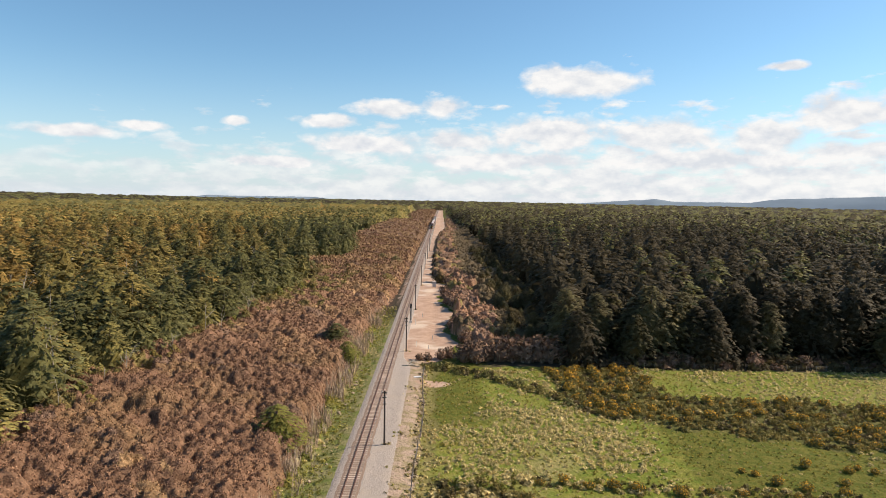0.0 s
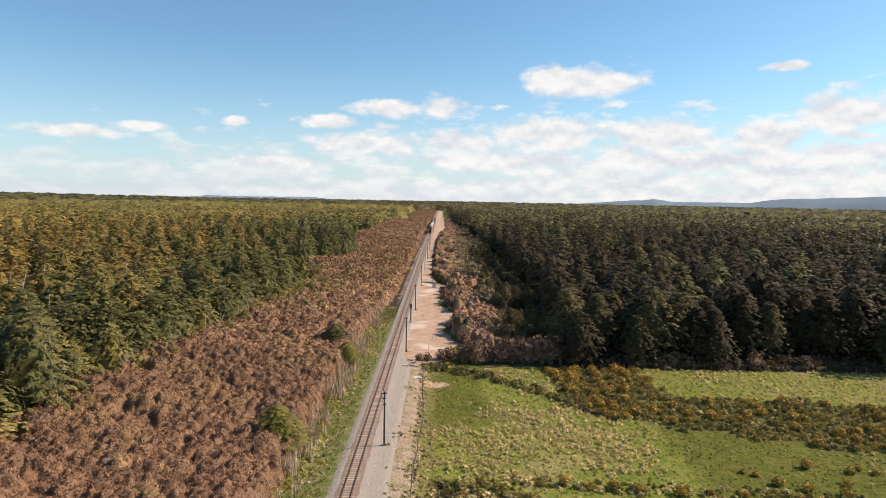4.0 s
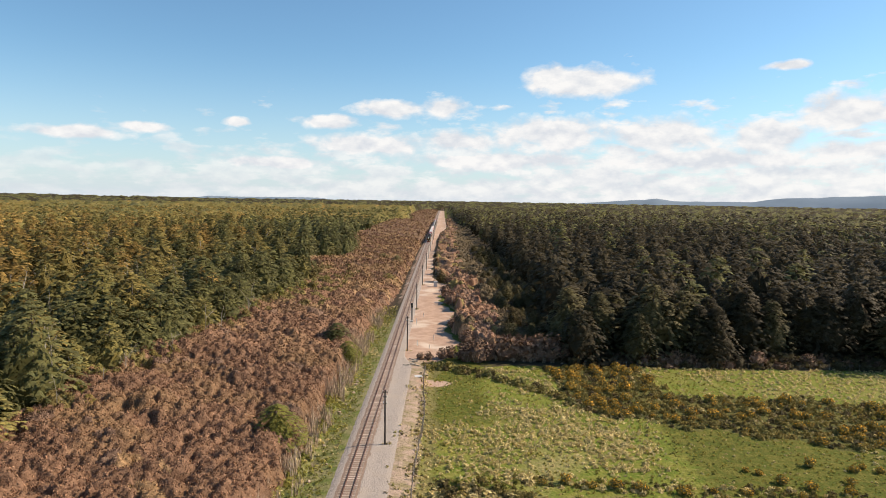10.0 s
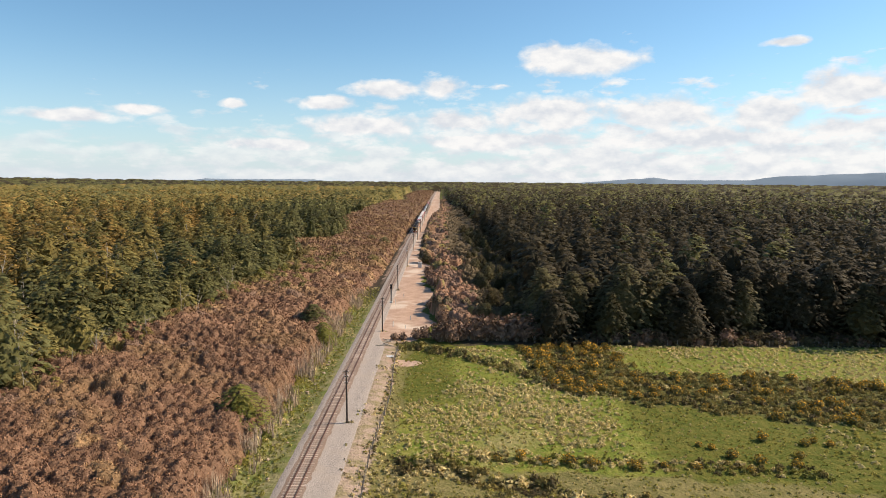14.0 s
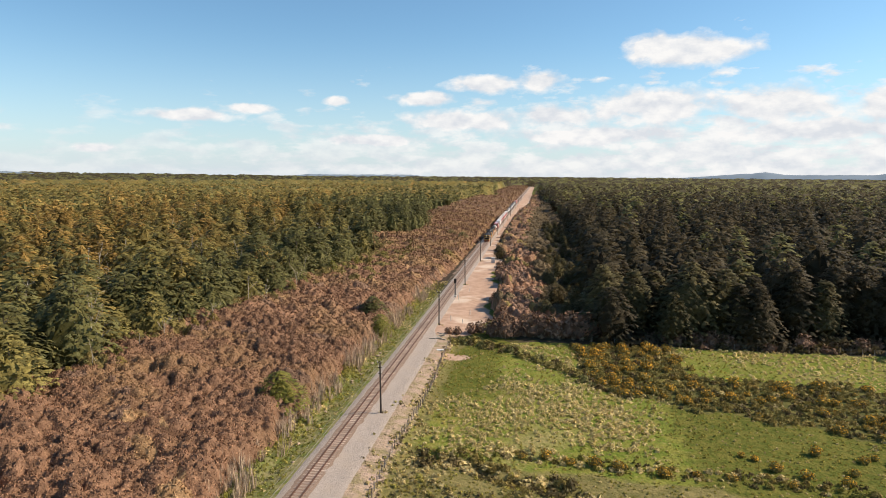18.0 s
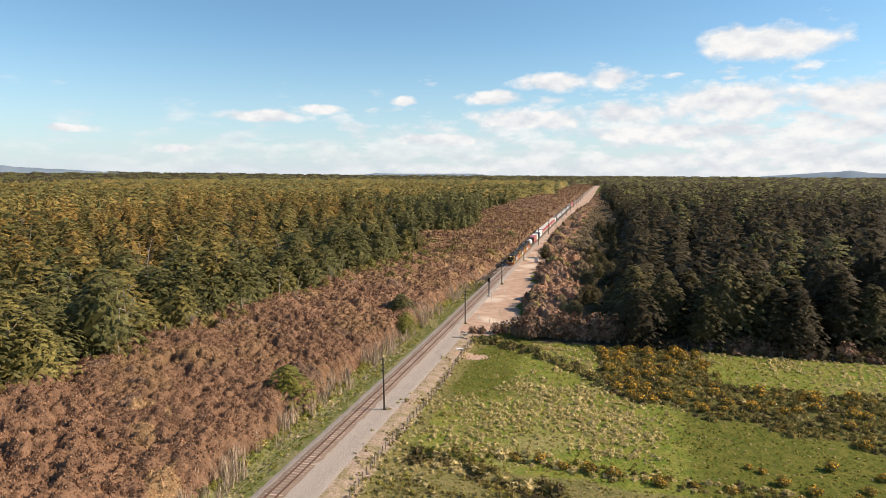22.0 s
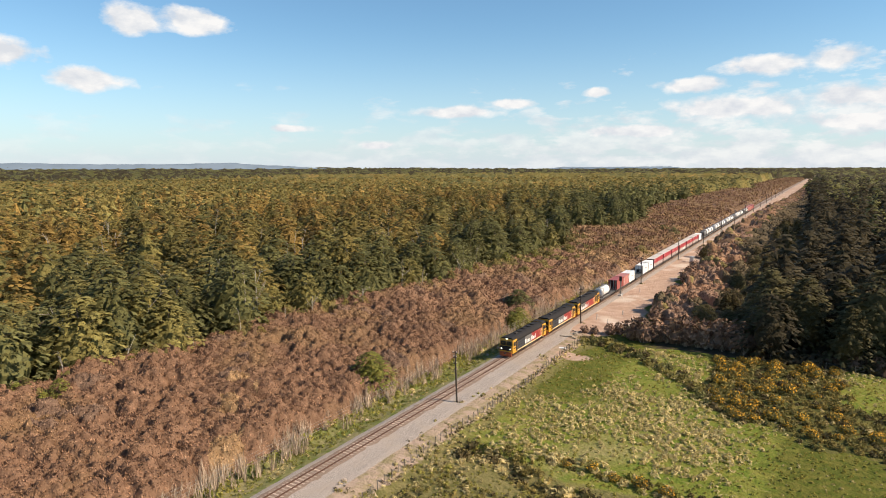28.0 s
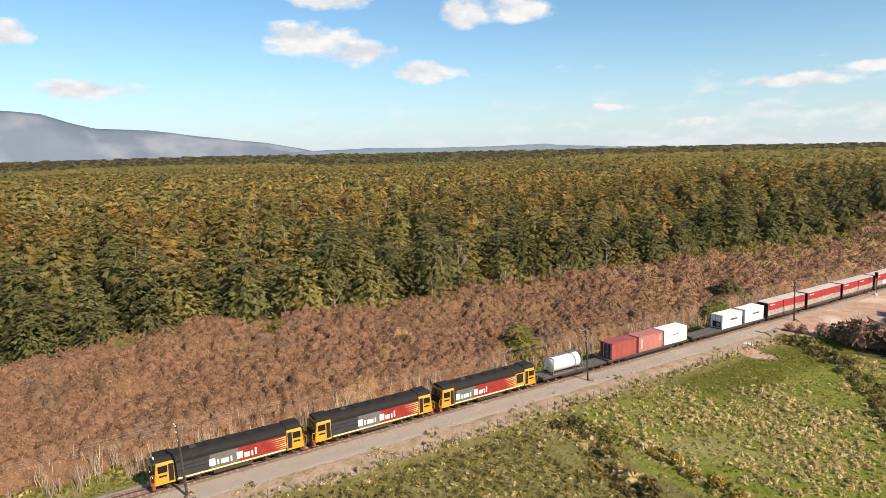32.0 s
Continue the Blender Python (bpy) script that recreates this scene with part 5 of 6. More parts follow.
        if k not in first:
            root = empty("heath_bush", m, "grey brown heath bush with bare lower stems", "bush", "bushes round the clearing")
            link_mesh("foliage", *big[k], HEATH_GREY).parent = root
            for q in range(9):
                a = q * 0.7
                part("stem", rod(bmesh.new(), (0.5 * math.cos(a), 0.5 * math.sin(a), -0.2), (1.5 * math.cos(a), 1.5 * math.sin(a), 1.3), 0.05, 0.03, 5), TWIG, root)
            first[k] = ob = root
        else:
            ob = copy_thing(first[k], m)
        ob.scale = (s, s, s)


build_gorse()


def build_twigs():
    rng = np.random.default_rng(71)

    def clump(n, h, spread):
        V, F = [], []
        for k in range(n):
            a, b = rng.uniform(0, math.tau), rng.normal(0, 0.12 * h, 2)
            p = np.array([spread * math.cos(a) * rng.uniform(0.1, 1), spread * math.sin(a) * rng.uniform(0.1, 1), 0])
            hh = h * rng.uniform(0.35, 1.1)
            top = p + np.array([b[0], b[1], hh])
            w = np.array([math.cos(a * 3), math.sin(a * 3), 0]) * 0.045
            mid = (p + top) / 2 + np.array([b[1], -b[0], 0]) * 0.3
            o = len(V)
            V += [p + w, p - w, mid + w * 0.7, mid - w * 0.7, top]
            F += [(o, o + 1, o + 2), (o + 1, o + 3, o + 2), (o + 2, o + 3, o + 4)]
            if k % 2:
                o = len(V)
                tip = mid + np.array([rng.normal(0, 0.5), rng.normal(0, 0.5), hh * 0.35])
                V += [mid + w * 0.5, mid - w * 0.5, tip]
                F += [(o, o + 1, o + 2)]
        return np.array(V), np.array(F)

    kinds = [clump(18, 2.9, 0.6) for _ in range(6)]
    X, Y = scatter(-11.2, -6.4, -95, 110, 0.88, rng, lambda x, y: wave(x, y, 0.23, 9) + rng.normal(0, 0.6, len(x)) > 0.25)
    V, F, k = planted(kinds, X, Y, rng.uniform(0.45, 1.2, len(X)), rng)
    stuff("bare_stems", V, F, TWIG, "bleached bare stems along the edge of the heath", "twigs")
    X, Y = scatter(16, 40, 50.3, 53, 1.6, rng)
    V, F, k = planted(kinds, X, Y, rng.uniform(0.5, 0.8, len(X)), rng)
    stuff("bare_stems", V, F, TWIG, "bare stems at the foot of the bushes", "twigs")
    fans = [clump(34, 3.2, 0.35) for _ in range(4)]
    spots = ((-7.0, -23.7, 1.0), (-7.6, -36, 0.9), (-8.2, -41, 1.1), (-8.0, -47, 1.0), (-8.5, -55, 0.9), (-9, -66, 1.2), (-24, -26, 1.1), (-21, -36, 0.9), (-14, -60, 0.8), (-30, 6, 0.9), (-9, -31, 0.8), (-8, -17, 0.7))
    for x, y, s in spots:
        V, F = fans[int(rng.integers(0, 4))]
        ob = link_mesh("bare_shrub", V * s, F, TWIG)
        ob.location = (x, y, float(ground_z(x, y)) - 0.1 + 1.0 * (x < -12))
        tagged(ob, "leafless bleached shrub in the heath", "shrub", "leafless shrubs")


build_twigs()


def build_snags():
    rng = np.random.default_rng(81)

    def snag(h):
        bm = bmesh.new()

        def limb(p, d, l, r, depth):
            q = p + d * l
            rod(bm, p, q, r, r * 0.5, 5)
            if depth:
                for _ in range(4 if depth == 3 else 2):
                    e = (d + Vector(rng.normal(0, 0.75, 3)) + Vector((0, 0, 0.25))).normalized()
                    limb(p + d * l * rng.uniform(0.5, 1.0), e, l * rng.uniform(0.22, 0.36), r * 0.5, depth - 1)
        limb(Vector((0, 0, 0)), Vector((0.03, 0.02, 1)).normalized(), h * 0.72, 0.14, 3)
        return bm
    spots = list(((-47.2, 5.3, 18.5), (-71.6, 19.2, 16), (-123.8, -3.1, 17), (-85.3, -29.6, 17), (-89.6, 43.5, 18), (-140, 190, 18), (-168, 57, 18), (-158, 220, 18), (-60.4, 14.2, 13), (-100, 75, 17), (-57, -20, 11),
                    (-47.8, 28, 7), (-47.8, 32.8, 9.5), (-66, 61, 17), (-112, 110, 18), (-285, -56, 19), (-266, 273, 19), (-75, 95, 17), (-46, 92, 14), (-44, 97, 12), (-130, 28, 18), (-46, -20, 10), (-45, -8, 9), (-43.5, 12, 11), (-44, 21, 12), (-41.5, 36, 12), (-40.5, 49, 13), (-40, 59, 12), (-47.5, -30, 10), (-44, 1, 10), (-39, 76, 13), (-52, -12, 17), (-54, 15, 20), (-56, -25, 18)))
    X, Y = scatter(-210.0, -52.0, -60.0, 260.0, 34.0, rng, in_forest_west)
    spots += [(x, y, rng.uniform(15, 19.5)) for x, y in zip(X, Y)]
    shapes = []
    for n, (x, y, h) in enumerate(spots):
        if n < 9:
            ob = part("dead_tree", snag(18), SNAG, None)
            shapes.append(ob.data)
        else:
            ob = new("dead_tree", shapes[n % 9])
        s = h / 18
        ob.matrix_basis = pose(x, y, float(ground_z(x, y)) - 0.2, rng.normal(0, 2), rng.normal(0, 2), rng.uniform(0, 360)) @ Matrix.Diagonal((s, s, s, 1))
        tagged(ob, "bleached dead tree with bare branches", "dead tree", "dead trees in the forest")


build_snags()


# ---- the train ----
def paint(name, c, rough=0.45, dirt=0.75, **kw):
    return material(name, c, tuple(v * dirt for v in c), scale=1.3, rough=rough, detail=8, spec=0.4, **kw)


BLACK = paint("sooty black paint", (0.018, 0.015, 0.014), 0.85)
NAVY = paint("dark blue grey paint", (0.040, 0.042, 0.048), 0.6)
GREY = paint("silver grey paint", (0.15, 0.145, 0.14), 0.5)
RED = paint("red paint", (0.30, 0.036, 0.032), 0.4)
YELLOW = paint("yellow paint", (0.60, 0.305, 0.032), 0.4, 0.88)
ORANGE = paint("orange red paint", (0.34, 0.085, 0.03), 0.5)
CREAM = paint("cream sill stripe", (0.80, 0.62, 0.30), 0.5)
WHITE = paint("white paint", (0.80, 0.79, 0.76), 0.45, 0.9)
LETTER = paint("white lettering", (0.70, 0.69, 0.67), 0.4, 0.95)
GLASS = material("dark cab glass", (0.015, 0.018, 0.022), scale=2, rough=0.08, spec=0.6)
UNDER = paint("dirty underframe", (0.060, 0.048, 0.040), 0.75)
DECK = material("grey timber deck", (0.13, 0.125, 0.12), (0.07, 0.066, 0.062), scale=2, rough=0.8)
OXIDE = paint("oxide red container paint", (0.33, 0.080, 0.072), 0.5, 0.85)
PINK = paint("faded red container paint", (0.42, 0.168, 0.142), 0.6, 0.88)
CURTAIN = paint("crimson curtain", (0.36, 0.040, 0.052), 0.5, 0.8)
DUSTY = material("dust-covered curtain", (0.40, 0.37, 0.34), (0.27, 0.19, 0.17), scale=2.2, rough=0.7, lo=0.40, hi=0.62, detail=9)
ROOF = material("pale dusty roof", (0.60, 0.54, 0.48), (0.48, 0.43, 0.38), scale=0.8, rough=0.7)
TANK = paint("white tank cladding", (0.78, 0.77, 0.74), 0.35, 0.9)
LAMP = material("lit headlamp", (1.0, 0.93, 0.75), (1.0, 0.93, 0.75), emit=2.5)


def wheel_mesh(r=0.43):
    bm = rod(bmesh.new(), (-0.065, 0, 0), (0.065, 0, 0), r, n=16)
    rod(bm, (-0.09, 0, 0), (-0.065, 0, 0), r + 0.03, n=16)
    rod(bm, (0.065, 0, 0), (0.11, 0, 0), 0.13, n=10)
    me = bpy.data.meshes.new("wheel")
    bm.to_mesh(me)
    bm.free()
    me.materials.append(UNDER)
    return me


WHEEL = wheel_mesh()


def bogie(root, y, axles, base):
    """A bogie with its frame, springs and wheels, centred at y."""
    bm = bmesh.new()
    for s in (-1, 1):
        box(bm, s * 0.86 - 0.07, s * 0.86 + 0.07, y - base / 2 - 0.45, y + base / 2 + 0.45, 0.55, 0.80, bevel=0.03)
        for k in range(axles):
            a = y + base * (k / (axles - 1) - 0.5)
            box(bm, s * 0.86 - 0.1, s * 0.86 + 0.12, a - 0.17, a + 0.17, 0.28, 0.62, bevel=0.03)
    box(bm, -0.86, 0.86, y - 0.25, y + 0.25, 0.5, 0.9, bevel=0.03)
    b = part("bogie", bm, UNDER, root)
    for k in range(axles):
        for s in (-1, 1):
            w = new("wheel", WHEEL)
            w.parent = b
            w.location = (s * GAUGE / 2 * 1.07, y + base * (k / (axles - 1) - 0.5), 0.43)
            w.rotation_euler = (0, 0, 0 if s > 0 else math.pi)


LOCO = 17.3


def build_loco(flame, grey_from, label, lit=False):
    """A diesel with a cab at each end; it runs towards -y, its middle on the origin."""
    root = empty("locomotive", Matrix(), label, "locomotive", "locomotives at the head of the train")
    h = LOCO / 2
    part("underframe", boxed(-1.28, 1.28, -h + 0.4, h - 0.4, 0.74, 1.02, bevel=0.03), UNDER, root)
    for s in (-1, 1):
        part("sill_stripe", boxed(s * 1.30 - 0.02, s * 1.30 + 0.02, -h + 2.6, h - 2.6, 0.90, 1.08), CREAM, root)
    body = profile(bmesh.new(), [(-1.28, 1.02), (1.28, 1.02), (1.30, 3.05), (1.08, 3.42), (0.75, 3.60), (-0.75, 3.60), (-1.08, 3.42), (-1.30, 3.05)], -h + 2.4, h - 2.4)
    part("hood", body, BLACK, root)
    for end in (-1, 1):
        y_out, y_in = end * (h - 0.35), end * (h - 2.45)
        lo, hi = sorted((y_out, y_in))
        bm = profile(bmesh.new(), [(-1.33, 0.80), (1.33, 0.80), (1.33, 2.95), (1.18, 3.42), (0.85, 3.66), (-0.85, 3.66), (-1.18, 3.42), (-1.33, 2.95)], lo, hi)
        for v in bm.verts:      # the windscreen rakes back
            if abs(v.co.y - y_out) < 0.01 and v.co.z > 2.2:
                v.co.y -= end * (0.32 if v.co.z > 3.2 else 0.22)
        bmesh.ops.bevel(bm, geom=[e for e in bm.edges if all(abs(v.co.y - y_out) < 0.4 for v in e.verts)], offset=0.07, segments=2, affect="EDGES")
        cab = part("cab", bm, YELLOW, root, "yellow cab with dark windows")
        part("cab_roof", profile(bmesh.new(), [(1.26, 3.24), (1.20, 3.46), (0.87, 3.70), (-0.87, 3.70), (-1.20, 3.46), (-1.26, 3.24)], lo + (0.30 if end < 0 else 0), hi - (0.30 if end > 0 else 0)), BLACK, cab, "black cab roof")
        for s in (-1, 1):
            yw = end * (h - 1.25)
            part("side_window", boxed(s * 1.335 - 0.02, s * 1.335 + 0.02, yw - 0.48, yw + 0.48, 2.10, 2.86, bevel=0.015), GLASS, cab)
            part("door", boxed(s * 1.335 - 0.012, s * 1.335 + 0.012, end * (h - 2.1) - 0.26, end * (h - 2.1) + 0.26, 1.02, 2.95, bevel=0.01), BLACK, cab)
            part("number_bar", boxed(s * 1.34 - 0.012, s * 1.34 + 0.012, yw - 0.42, yw + 0.42, 1.62, 1.82), BLACK, cab, "dark number lettering bar")
            yo = y_out + end * 0.02
            part("windscreen", boxed(s * 0.60 - 0.50, s * 0.60 + 0.50, yo - 0.13 - end * 0.10, yo + 0.13 - end * 0.10, 2.30, 3.05, bevel=0.02), GLASS, cab)
            part("ditch_light", rod(bmesh.new(), (s * 0.85, yo, 1.62), (s * 0.85, yo + end * 0.06, 1.62), 0.11, n=12), LAMP if lit and end < 0 else GLASS, cab, "round marker lamp")
        yo = y_out + end * 0.02
        part("nose_panel", boxed(-1.15, 1.15, min(yo, yo + end * 0.05), max(yo, yo + end * 0.05), 1.30, 2.18, bevel=0.02), BLACK if end < 0 else YELLOW, cab)
        part("headlamp", boxed(-0.2, 0.2, yo - end * 0.36 - 0.1, yo - end * 0.36 + 0.1, 3.32, 3.48, bevel=0.03), LAMP if lit and end < 0 else GLASS, cab, "headlamp over the windscreen")
        part("pilot", boxed(-1.2, 1.2, min(yo - end * 0.15, yo + end * 0.18), max(yo - end * 0.15, yo + end * 0.18), 0.28, 1.05, bevel=0.05), ORANGE, root, "orange red pilot plate")
        part("coupler", boxed(-0.14, 0.14, min(yo, yo + end * 0.55), max(yo, yo + end * 0.55), 0.72, 0.98, bevel=0.03), UNDER, root)
        for s in (-1, 1):
            bm = rod(bmesh.new(), (s * 1.28, end * (h - 0.05), 1.0), (s * 1.28, end * (h - 0.05), 2.0), 0.025, n=6)
            rod(bm, (s * 1.28, end * (h - 0.05), 2.0), (s * 1.28, end * (h - 0.4), 2.05), 0.025, n=6)
            part("handrail", bm, YELLOW, root)
    for s in (-1, 1):
        def panel(name, y0, y1, z0, z1, mat, label="", t=0.02, k=0.0):
            part(name, boxed(s * 1.315 - 0.01 - t / 2 + k * s, s * 1.315 + 0.01 + t / 2 + k * s, y0, y1, z0, z1), mat, root, label)
        y0, y1 = -h + 2.52, h - 2.52
        g0 = y0 + grey_from
        g1 = g0 + 3.1
        panel("dark_panel", y0, g0 - 0.01, 1.13, 2.72, NAVY)
        panel("grey_panel", g0, g1, 1.13, 2.72, GREY)
        panel("red_panel", g1 + 0.01, y1 - (0.0 if flame < 2 else 1.7), 1.13, 2.72, RED)
        if flame == 2:
            panel("grille_surround", y1 - 1.68, y1 + 0.1, 1.10, 2.92, YELLOW, "yellow panel round the grille")
            panel("grille", y1 - 1.5, y1 - 0.25, 1.45, 2.78, BLACK, "black radiator grille", k=0.012)
            y1 -= 1.7
        for k in range(6):      # pale flashes that cut into the red
            zb, l = 1.18 + 0.25 * k, 0.9 + 0.20 * k
            bm = bmesh.new()
            x = s * 1.345
            vs = [bm.verts.new((x, a, b)) for a, b in ((y1 - 0.02, zb + 0.05), (y1 - 0.02, zb + 0.20), (y1 - 0.45, zb + 0.16), (y1 - l - 0.3, zb + 0.05), (y1 - 0.6, zb + 0.06))]
            bm.faces.new(vs if s > 0 else vs[::-1])
            r = bmesh.ops.extrude_face_region(bm, geom=bm.faces[:])
            bmesh.ops.translate(bm, verts=[v for v in r["geom"] if isinstance(v, bmesh.types.BMVert)], vec=(-s * 0.015, 0, 0))
            part("flash", bm, CREAM if k % 3 else YELLOW, root, "pale yellow flash")
        # broad white lettering kept as plain bars
        a = g0 - 0.1
        for lw, lh, gap in ((0.66, 0.86, 0.2), (0.2, 0.62, 0.18), (0.88, 0.58, 0.18), (0.2, 0.62, 0.5), (0.66, 0.86, 0.18), (0.62, 0.58, 0.18), (0.2, 0.62, 0.2), (0.2, 0.86, 0.1)):
            bm = boxed(s * 1.348 - 0.012, s * 1.348 + 0.012, a, a + lw, 1.42, 1.42 + lh * 0.95)
            part("lettering_bar", bm, LETTER, root, "plain white lettering bar")
            a += lw + gap
        for z in (1.85, 2.3, 2.75):
            panel("louvre", y0 + 0.25, g0 - 0.3, z - 0.03, z + 0.03, BLACK, k=0.02)
    for y in (-2.2, 0.0, 2.2, 4.0):
        bm = rod(bmesh.new(), (0, y, 3.58), (0, y, 3.72), 0.62, 0.60, 16)
        part("roof_fan", bm, BLACK, root)
    part("exhaust", boxed(-0.3, 0.3, -4.4, -3.7, 3.58, 3.80, bevel=0.04), UNDER, root)
    part("fuel_tank", boxed(-1.15, 1.15, -2.2, 2.2, 0.32, 0.95, bevel=0.12), UNDER, root)
    bogie(root, -h + 3.3, 3, 3.2)
    bogie(root, h - 3.3, 3, 3.2)
    return root


def build_flat(length, label="dark flat container wagon"):
    root = empty("flat_wagon", Matrix(), label, "wagon", "flat wagons in the train")
    h = length / 2
    part("deck", boxed(-1.2, 1.2, -h + 0.35, h - 0.35, 0.98, 1.08, bevel=0.01), DECK, root, "grey worn deck")
    for s in (-1, 1):
        bm = bmesh.new()
        box(bm, s * 1.15 - 0.06, s * 1.15 + 0.06, -h + 0.3, h - 0.3, 0.72, 0.975, bevel=0.02)
        vs = h - 4.0
        box(bm, s * 1.0 - 0.05, s * 1.0 + 0.05, -vs, vs, 0.45, 0.74, bevel=0.02)
        part("side_sill", bm, UNDER, root)
    for e in (-1, 1):
        lo, hi = sorted((e * (h - 0.32), e * (h - 0.1)))
        part("end_beam", boxed(-1.2, 1.2, lo, hi, 0.7, 1.06, bevel=0.02), UNDER, root)
        lo, hi = sorted((e * (h - 0.1), e * (h + 0.28)))
        part("coupler", boxed(-0.13, 0.13, lo, hi, 0.72, 0.96, bevel=0.03), UNDER, root)
        bogie(root, e * (h - 2.0), 2, 1.65)
    return root


def build_container(length, mat, label, height=2.6, reefer=False, frame=False):
    """A corrugated box, open-framed doors at its -y end; its base on the origin."""
    root = empty("shipping_container", Matrix(), label, "container", "containers on the train")
    h = length / 2
    for s in (-1, 1):
        bm = bmesh.new()
        ys = np.linspace(-h + 0.16, h - 0.16, int(length / 0.28) // 2 * 2)
        ring = [[bm.verts.new((s * (1.19 - (0.035 if (k // 2) % 2 and not reefer else 0.0)), float(y), z)) for k, y in enumerate(ys)] for z in (0.16, height - 0.12)]
        for k in range(len(ys) - 1):
            q = (ring[0][k], ring[0][k + 1], ring[1][k + 1], ring[1][k])
            bm.faces.new(q if s > 0 else q[::-1])
        part("side_wall", bm, mat, root)
        part("side_rail", boxed(s * 1.18 - 0.04, s * 1.18 + 0.04, -h, h, 0.0, 0.16), mat, root)
        part("top_rail", boxed(s * 1.18 - 0.04, s * 1.18 + 0.04, -h, h, height - 0.12, height), mat, root)
        for e in (-1, 1):
            part("corner_post", boxed(s * 1.14 - 0.08, s * 1.14 + 0.08, e * (h - 0.08) - 0.08, e * (h - 0.08) + 0.08, 0.0, height + 0.012), mat, root)
    part("roof", boxed(-1.15, 1.15, -h + 0.05, h - 0.05, height - 0.06, height - 0.01), mat, root)
    part("floor", boxed(-1.15, 1.15, -h + 0.05, h - 0.05, 0.03, 0.12), UNDER, root)
    part("end_wall", boxed(-1.08, 1.08, h - 0.1, h - 0.04, 0.1, height - 0.05), mat, root)
    if frame:       # an empty frame of upright bars before a recessed wall
        # the recess's shadow is put into this wall as black paint
        part("inner_wall", boxed(-1.08, 1.08, -h + 0.80, -h + 0.86, 0.12, height - 0.06), BLACK, root, "inner wall painted black as shadow")
        for k in range(6):
            x = -0.88 + 0.352 * k
            part("end_bar", boxed(x - 0.045, x + 0.045, -h + 0.03, -h + 0.11, 0.12, height - 0.12), PORCELAIN if k % 2 else mat, root)
        part("end_sill", boxed(-1.08, 1.08, -h + 0.02, -h + 0.14, 0.0, 0.12), mat, root)
        part("end_header", boxed(-1.08, 1.08, -h + 0.02, -h + 0.14, height - 0.12, height), mat, root)
    for s in () if frame else (-1, 1):
        d = part("door", boxed(s * 0.53 - 0.52, s * 0.53 + 0.52, -h + 0.05, -h + 0.10, 0.12, height - 0.14, bevel=0.01), mat, root)
        for x in (0.25, 0.8):
            part("lock_rod", rod(bmesh.new(), (s * x, -h + 0.02, 0.14), (s * x, -h + 0.02, height - 0.16), 0.025, n=6), STEEL, d)
    if reefer:
        part("cooling_unit", boxed(-0.85, 0.85, -h - 0.03, -h + 0.06, 0.25, 1.35, bevel=0.04), BLACK, root, "black cooling unit")
        part("cooling_fan", rod(bmesh.new(), (0.35, -h - 0.06, 0.8), (0.35, -h + 0.02, 0.8), 0.38, n=16), STEEL, root)
        part("marking_bar", boxed(1.196, 1.204, -0.6, 1.6, 1.35, 1.65), NAVY, root, "plain dark marking bar")
    return root


def build_tank(label, mat):
    root = empty("tank_container", Matrix(), label, "tank container", "tanks on the train")
    bm = bmesh.new()
    n, prof = 20, ((-2.92, 0.40), (-2.86, 0.85), (-2.66, 1.18), (2.66, 1.18), (2.86, 0.85), (2.92, 0.40))
    rings = [[bm.verts.new((r * math.cos(k * math.tau / n), y, 1.34 + r * math.sin(k * math.tau / n))) for k in range(n)] for y, r in prof]
    for a, b in zip(rings[:-1], rings[1:]):
        for k in range(n):
            bm.faces.new((a[k], b[k], b[(k + 1) % n], a[(k + 1) % n]))
    bm.faces.new(rings[0]), bm.faces.new(rings[-1][::-1])
    part("tank", bm, mat, root, smooth=True)
    for e in (-1, 1):
        y = e * 2.98
        for s in (-1, 1):
            part("frame_post", boxed(s * 1.15 - 0.06, s * 1.15 + 0.06, y - 0.06, y + 0.06, 0, 2.59), STEEL, root)
        for z in (0.06, 2.52):
            part("frame_beam", boxed(-1.09, 1.09, y - 0.05, y + 0.05, z - 0.06, z + 0.06), STEEL, root)
        for s in (-1, 1):
            part("frame_brace", rod(bmesh.new(), (s * 1.12, y, 0.1), (0.1 * s, y, 1.0), 0.04, n=6), STEEL, root)
    for s in (-1, 1):
        part("side_beam", boxed(s * 1.13 - 0.06, s * 1.13 + 0.06, -2.92, 2.92, 0.02, 0.16), STEEL, root)
    part("walkway", boxed(-0.25, 0.25, -2.6, 2.6, 2.54, 2.59), STEEL, root)
    part("manlid", rod(bmesh.new(), (0, 0, 2.45), (0, 0, 2.63), 0.28, n=12), STEEL, root)
    return root


